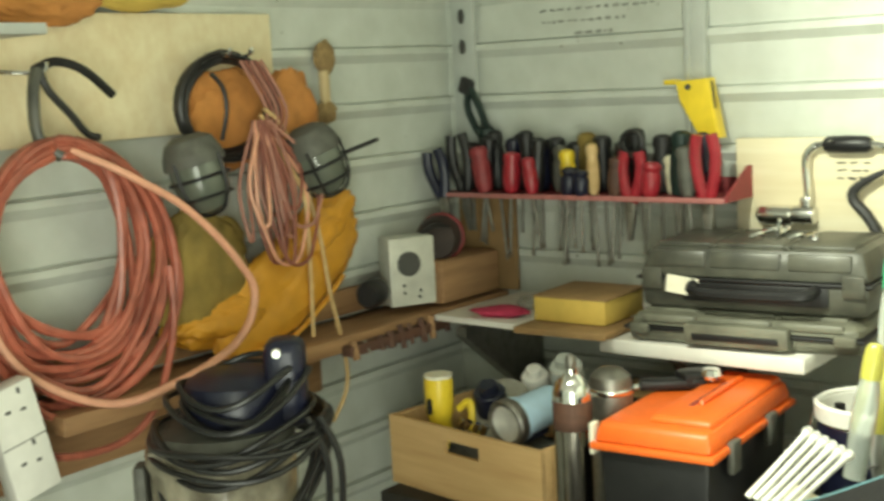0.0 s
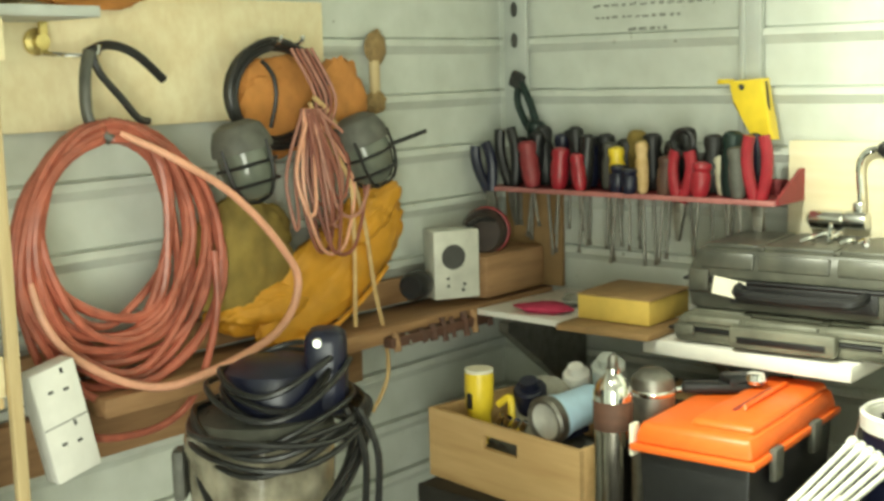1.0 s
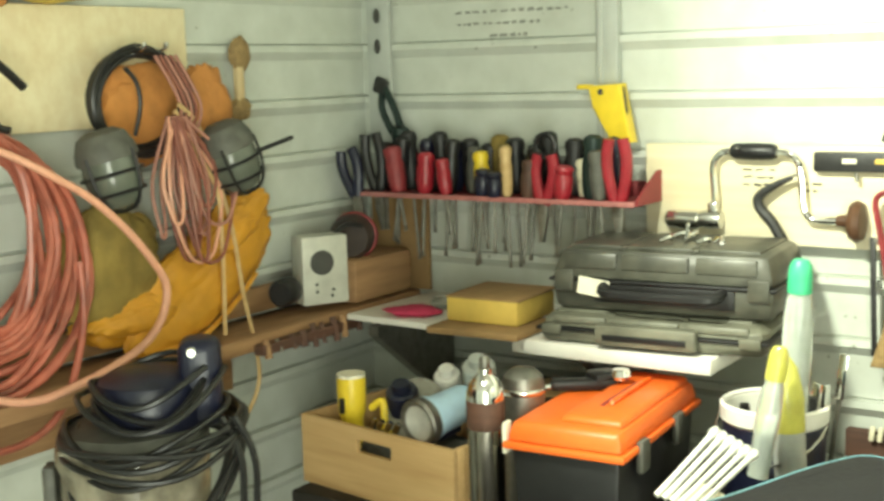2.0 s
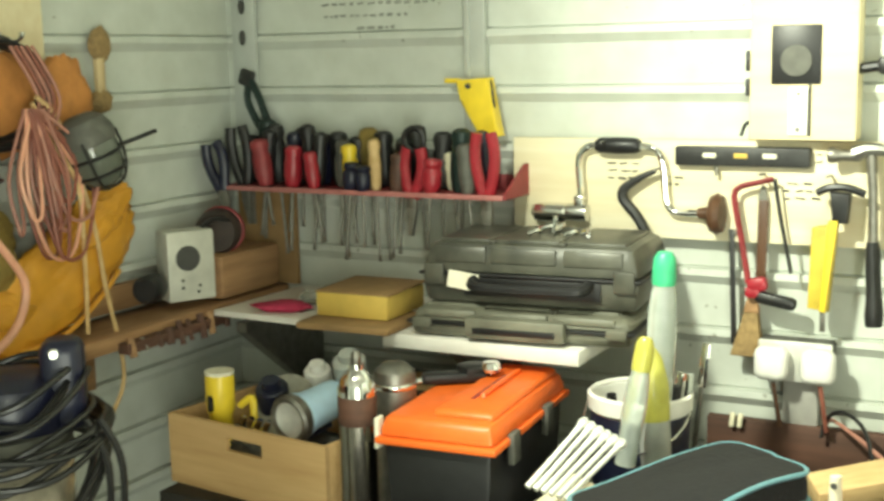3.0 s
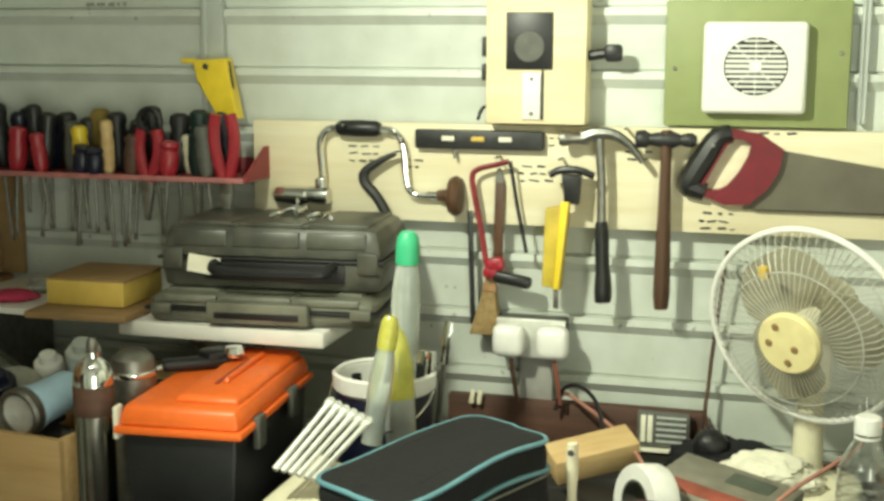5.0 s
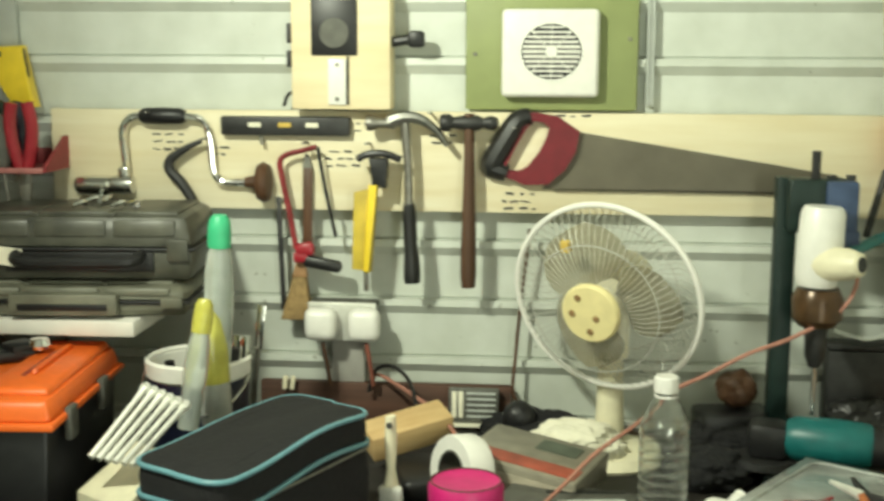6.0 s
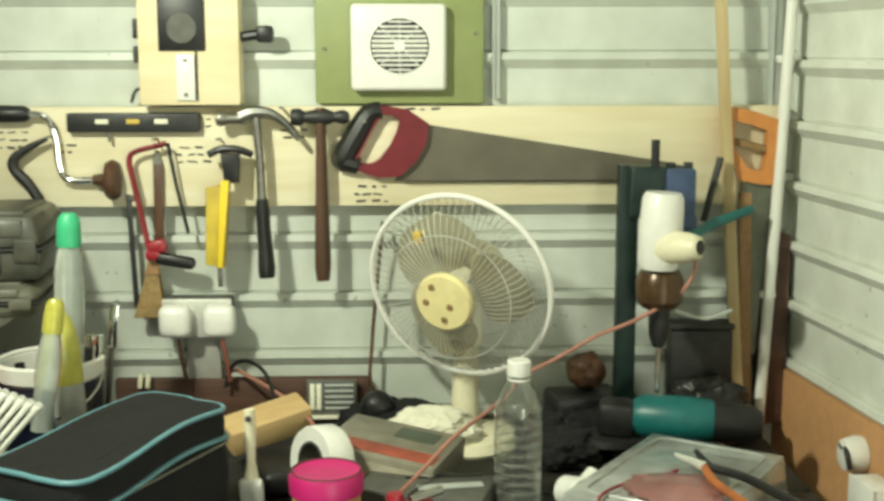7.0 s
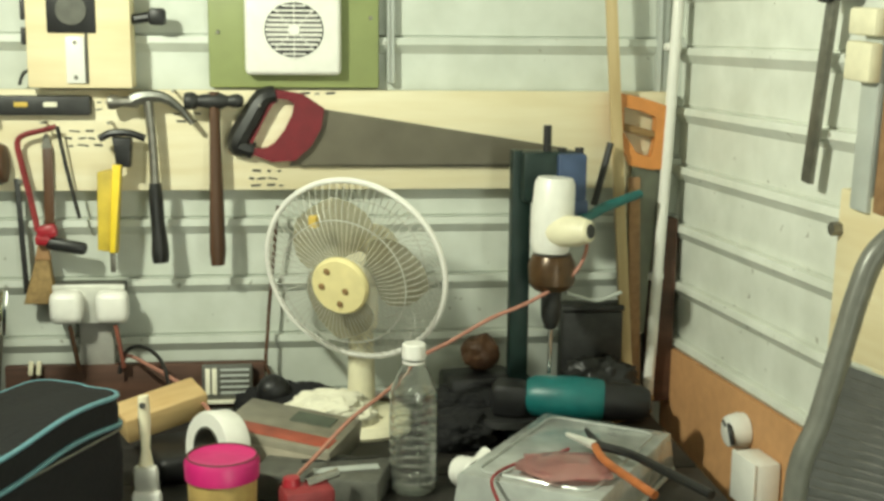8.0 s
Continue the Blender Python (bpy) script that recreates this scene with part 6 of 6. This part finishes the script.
part("brace", tube(B(), [(0.130, 0.07, 0.508), (0.100, 0.06, 0.395)], 0.0065, 8), iron, stand)
part("cross_rod", tube(B(), curve([(0.03, -0.04, 0.255), (0.09, -0.02, 0.236), (0.14, 0.0, 0.246)], 5), 0.0035, 7), seam_paint, stand)

timber = solid("timber_lath", prism(B(), [(-0.009, 0), (0.011, 0), (0.011, 1.40), (-0.009, 1.40)], -0.006, 0.006, bev=0.001), pine_up, "tall thin timber lath leaning in the corner", "lath", at=pose(0.687, 2.128, BENCH, 0, -4.4, 0))
post = solid("corner_post", box(B(), (0.755, 2.172, 1.08), (0.05, 0.035, 0.36), bev=0.003), dark_timber, "dark brown timber post in the wall corner", "post")
lath2 = solid("timber_lath", box(B(), (0, 0, 0.22), (0.022, 0.012, 0.44), bev=0.002), old_timber, "short brown timber lath standing behind the drill", "lath", at=pose(0.705, 2.15, BENCH, 0, -2, 0))
pipe = thing("white_conduit", pose(0, 0, 0), "white plastic conduit running up the corner", "pipe")
part("pipe", tube(B(), [(0.728, 2.14, BENCH), (0.745, 2.14, 1.30), (0.759, 2.142, 1.66), (0.784, 2.145, 2.31)], 0.0105, 14), white_plastic, pipe)
for z, x in ((1.15, 0.739), (1.58, 0.756)):
    part("clip", box(B(), (x, 2.158, z), (0.03, 0.026, 0.014), bev=0.003), white_plastic, pipe)

bow = thing("orange_saw", pose(0.695, 2.15, 1.41), "pruning saw with an orange plastic handle", "saw")
outer = [(-0.052, 0.088), (0.0, 0.078), (0.050, 0.062), (0.052, 0.0), (0.044, -0.055), (0.022, -0.055), (-0.015, -0.048), (-0.050, 0.02)]
inner = [(-0.032, 0.060), (0.0, 0.053), (0.028, 0.042), (0.028, 0.0), (0.022, -0.030), (0.012, -0.030), (-0.006, -0.024), (-0.032, 0.015)]
part("handle", ring(B(), outer, inner, -0.013, 0.010), mat("orange_handle", (0.62, 0.24, 0.06), 0.45, 0, 0.15, 40, 0.06), bow)
part("bar", box(B(), (-0.002, -0.002, 0.016), (0.064, 0.018, 0.014), (0, 14, 0), 0.004), brown_card, bow)
part("blade", prism(B(), [(-0.010, -0.045), (0.046, -0.050), (0.024, -0.37), (-0.022, -0.37)], -0.001, 0.001), mat("oily_blade", (0.15, 0.16, 0.12), 0.42, 0.5, 0.4, 18, 0.1), bow)

grinder = thing("angle_grinder", pose(0.555, 1.935, BENCH + 0.078, 0, 2, -12), "teal and black angle grinder lying on clutter", "angle grinder")
part("body", lathe(B(), [(0, -0.10), (0.028, -0.10), (0.036, -0.085), (0.039, -0.02), (0.037, 0.028), (0.032, 0.036), (0, 0.036)], 28, along_x(0, 0, 0)), teal_plastic, grinder)
part("handle", lathe(B(), [(0, 0.034), (0.034, 0.034), (0.033, 0.06), (0.031, 0.10), (0.022, 0.114), (0, 0.116)], 24, along_x(0, 0, 0)), black_plastic, grinder)
part("gear_head", box(B(), (-0.128, 0, -0.006), (0.065, 0.062, 0.060), bev=0.014), black_plastic, grinder)
part("guard", lathe(B(), [(0, 0), (0.055, 0), (0.057, -0.012), (0.054, -0.012), (0.050, -0.003), (0, -0.003)], 28, pose(-0.135, 0, -0.036)), iron, grinder)

rng = random.Random(17)
for k, (x, y, z, rx, m, what) in enumerate(((0.36, 2.03, 0.035, 0.075, canvas_black, "black work glove"), (0.43, 2.10, 0.04, 0.06, black_rubber, "black rubber boot sole"), (0.33, 1.93, 0.03, 0.06, canvas_black, "oily black rag"), (0.62, 2.09, 0.05, 0.07, black_rubber, "dark rubber scrap"), (0.655, 2.06, 0.03, 0.05, brown_card, "brown leather scrap"))):
    solid("bench_clutter", bundle(B(), (0, 0, 0), (rx, 0.045, z * 1.05), 0.35, 3.2, 61 + k), m, f"{what} heaped on the bench", "clutter", at=pose(x, y, BENCH + z))
pouch = solid("leather_pouch", bundle(B(), (0, 0, 0), (0.034, 0.03, 0.032), 0.2, 3, 71), handle_wood, "small reddish leather pouch behind the bottle", "pouch", at=pose(0.395, 2.09, 1.025))
# dark block with a top slab, put in for the shade behind the drill
shade_box = thing("grey_tin", pose(0.55, 2.14, BENCH), "dark block standing in for the shade behind the drill", "tin")
part("body", box(B(), (0.062, 0, 0.095), (0.115, 0.05, 0.19), bev=0.006), iron, shade_box)
part("lid", box(B(), (0.062, 0, 0.196), (0.120, 0.054, 0.012), bev=0.004), iron, shade_box)
solid("black_case", box(B(), (0, 0, 0.045), (0.13, 0.09, 0.09), bev=0.01), black_plastic, "small black case under the pouch", "case", at=pose(0.39, 2.08, BENCH + 0.0, 0, 0, 10))

tray = thing("plastic_tray", pose(0.480, 1.705, BENCH, 0, 0, -34), "cloudy plastic tray with a lid, upside down", "tray")
part("body", frustum(B(), (0, 0, 0), (0.235, 0.345), (0.222, 0.332), 0.066, 0.004), cloudy_plastic, tray)
part("rim", tube(B(), rounded(0.238, 0.348, 0.006, 0.02), 0.004, 6, closed=True), cloudy_plastic, tray)
part("ridge", tube(B(), rounded(0.18, 0.29, 0.0668, 0.02), 0.003, 6, closed=True), cloudy_plastic, tray)
redwire = solid("red_wire", tube(B(), curve([(0.335, 1.50, 0.972), (0.34, 1.585, 0.972), (0.38, 1.635, 0.974), (0.44, 1.665, 0.974), (0.475, 1.69, 0.976)], 6), 0.0026, 7), red_paint, "thin red wire lying on the tray", "wire")
redsheet = solid("pink_bag", bundle(B(), (0, 0, 0), (0.066, 0.052, 0.006), 0.45, 4, 81, 3), mat("pink_film", (0.85, 0.48, 0.45), 0.2, 0, 0.3, 40, 0.3, alpha=0.75), "crumpled pink plastic bag on the tray", "bag", at=pose(0.455, 1.61, 0.979, 0, 0, -20))
pl = thing("long_pliers", pose(0.506, 1.645, 0.992, 0, 0, -68), "long pliers with one black and one orange handle", "pliers")
part("jaw", tube(B(), [(-0.060, -0.012, 0.006), (0.0, 0, 0.004)], [0.0035, 0.008], 8), pale_steel, pl)
part("jaw", tube(B(), [(-0.062, 0.026, 0.006), (0.0, 0.003, 0.004)], [0.0035, 0.008], 8), iron, pl)
part("handle", tube(B(), curve([(0.0, 0.002, 0.004), (0.06, 0.020, 0.006), (0.14, 0.024, 0.004), (0.23, 0.026, 0.002)], 5), 0.0070, 8), black_rubber, pl, "black handle")
part("handle", tube(B(), curve([(0.0, -0.002, 0.004), (0.05, -0.022, 0.002), (0.12, -0.028, -0.002), (0.18, -0.030, -0.006)], 5), 0.0062, 8), mat("worn_orange", (0.42, 0.13, 0.04), 0.4, 0, 0.4, 40, 0.1), pl, "worn orange handle")
elbow = thing("pipe_fitting", pose(0.325, 1.725, BENCH + 0.030, 80, 0, 30), "white plastic pipe fitting with a dark bore", "pipe fitting")
part("socket", lathe(B(), [(0.014, -0.02), (0.024, -0.02), (0.025, 0.02), (0.022, 0.024), (0.014, 0.022), (0.014, -0.02)], 24), white_plastic, elbow)
part("bore", lathe(B(), [(0, 0.0), (0.0145, 0.0), (0.0145, 0.012), (0, 0.012)], 20), black_plastic, elbow)
part("branch", tube(B(), [(0.01, 0.0, 0.0), (0.045, 0.02, -0.004)], 0.014, 14), white_plastic, elbow)

# sockets on the hardboard
WR = pose(RIGHT, BACK, 0, 0, 0, 6)


def on_right(d, z, off=0.0):
    """A place on the far side wall: d metres from the corner, z up, off the wall."""
    return WR @ pose(-0.02 - off, -d, z, 0, 0, -90)


s1 = thing("round_plug", on_right(0.365, 0.948), "white round plug in the hardboard lining", "plug")
part("body", lathe(B(), [(0, 0), (0.030, 0), (0.031, 0.012), (0.026, 0.030), (0.018, 0.034), (0, 0.034)], 26, pose(0, 0, 0, 90)), white_plastic, s1)
part("slot", box(B(), (-0.006, -0.033, 0.012), (0.014, 0.004, 0.007), (0, 20, 0), 0.001), ink, s1)
part("flex", tube(B(), curve([(0.005, -0.030, 0.014), (0.022, -0.036, 0.008), (0.030, -0.034, -0.014)], 5), 0.0045, 8), black_rubber, s1)
s2 = thing("wall_socket", on_right(0.460, 0.897), "white surface socket box on the hardboard", "socket")
part("box", box(B(), (0, -0.022, 0), (0.078, 0.044, 0.080), bev=0.006), white_plastic, s2)
part("faceplate", box(B(), (0, -0.046, 0), (0.080, 0.006, 0.082), bev=0.003), white_plastic, s2)
part("flex", tube(B(), curve([(0.01, -0.04, -0.035), (0.03, -0.05, -0.07), (0.06, -0.05, -0.10)], 4), 0.005, 8), black_rubber, s2)

# sash clamps
cl = thing("sash_clamp", on_right(0.565, 1.395), "grey steel bar clamp hanging on the wall", "clamp", "clamps on the wall")
part("bar", box(B(), (0.0, -0.012, 0.135), (0.024, 0.010, 0.285), (0, 9, 0), 0.002), dull_steel, cl)
part("head", box(B(), (0.03, -0.018, 0.278), (0.06, 0.03, 0.04), (0, -12, 0), 0.008), iron, cl)
part("screw", tube(B(), [(-0.01, -0.02, 0.29), (0.05, -0.02, 0.315)], 0.006, 8), chrome, cl)
c2 = thing("sash_clamp", on_right(0.722, 1.38), "grey bar clamp with a cream wooden jaw", "clamp", "clamps on the wall")
part("bar", box(B(), (-0.014, -0.016, 0.12), (0.042, 0.016, 0.26), (0, 3, 0), 0.002), seam_paint, c2)
# the clamp bar's shade, built as a brown bar beside it
part("bar_shade", box(B(), (0.030, -0.012, 0.14), (0.034, 0.012, 0.30), (0, 3, 0), 0.002), old_timber, c2, "brown bar standing in for the clamp bar's shade")
part("jaw", box(B(), (-0.018, -0.032, 0.19), (0.062, 0.02, 0.052), (0, 3, 0), 0.004), cream_plastic, c2)
part("shoe", box(B(), (-0.012, -0.032, 0.242), (0.066, 0.02, 0.036), (0, 3, 0), 0.005), cream_plastic, c2)
part("pin", tube(B(), [(-0.045, -0.03, 0.200), (-0.062, -0.03, 0.196)], 0.004, 8), iron, c2)
wb = thing("painted_board", on_right(0.838, 1.262), "cream painted board fixed to the wall", "board")
part("board", box(B(), (0, -0.008, -0.02), (0.40, 0.016, 0.29), (0, 2, 0), 0.003), cream_board, wb)
part("bolt", tube(B(), [(-0.19, -0.016, 0.075), (-0.19, -0.030, 0.075)], 0.010, 6), dull_steel, wb)

# folding step stool
ss = thing("step_stool", pose(0.713, 1.28, 0), "folding step stool with grey tube frame and ribbed treads", "step stool")
FR = [(0.02, 0.0, 0.0), (-0.035, 0.005, 0.70), (-0.047, 0.01, 1.041), (-0.021, 0.01, 1.147), (0.004, 0.01, 1.252), (0.016, 0.01, 1.30), (0.032, 0.01, 1.345), (0.062, 0.01, 1.374), (0.10, 0.01, 1.382), (0.135, 0.01, 1.365), (0.155, 0.01, 1.32), (0.160, 0.01, 1.20), (0.160, 0.0, 0.7), (0.160, 0.0, 0.0)]
part("frame", tube(B(), curve(FR, 5), 0.0145, 14), tube_grey, ss)
tread_grey = mat("tread_grey", (0.20, 0.20, 0.20), 0.5, 0, 0.2, 40, 0.2)
tread = part("tread", prism(B(), [(0.006, 1.206), (0.02, 1.216), (0.142, 1.168), (0.142, 0.98), (-0.040, 1.02), (-0.035, 1.05)], 0.015, 0.035, bev=0.003), tread_grey, ss, "ribbed grey plastic tread")
for k in range(15):
    o = k * 0.0115
    part("rib", tube(B(), [(0.004 - 0.0032 * k, 0.013, 1.200 - o), (0.138, 0.013, 1.150 - o)], 0.0028, 6), tread_grey, tread)
part("edge", tube(B(), [(0.012, 0.012, 1.216), (0.142, 0.012, 1.168)], 0.005, 8), chrome, ss, "bright metal edge strip")
part("back_leg", tube(B(), [(0.14, 0.05, 1.10), (0.12, 0.25, 0.0)], 0.012, 12), dull_steel, ss)
part("back_leg", tube(B(), [(0.02, 0.05, 1.10), (0.0, 0.25, 0.0)], 0.012, 12), dull_steel, ss)
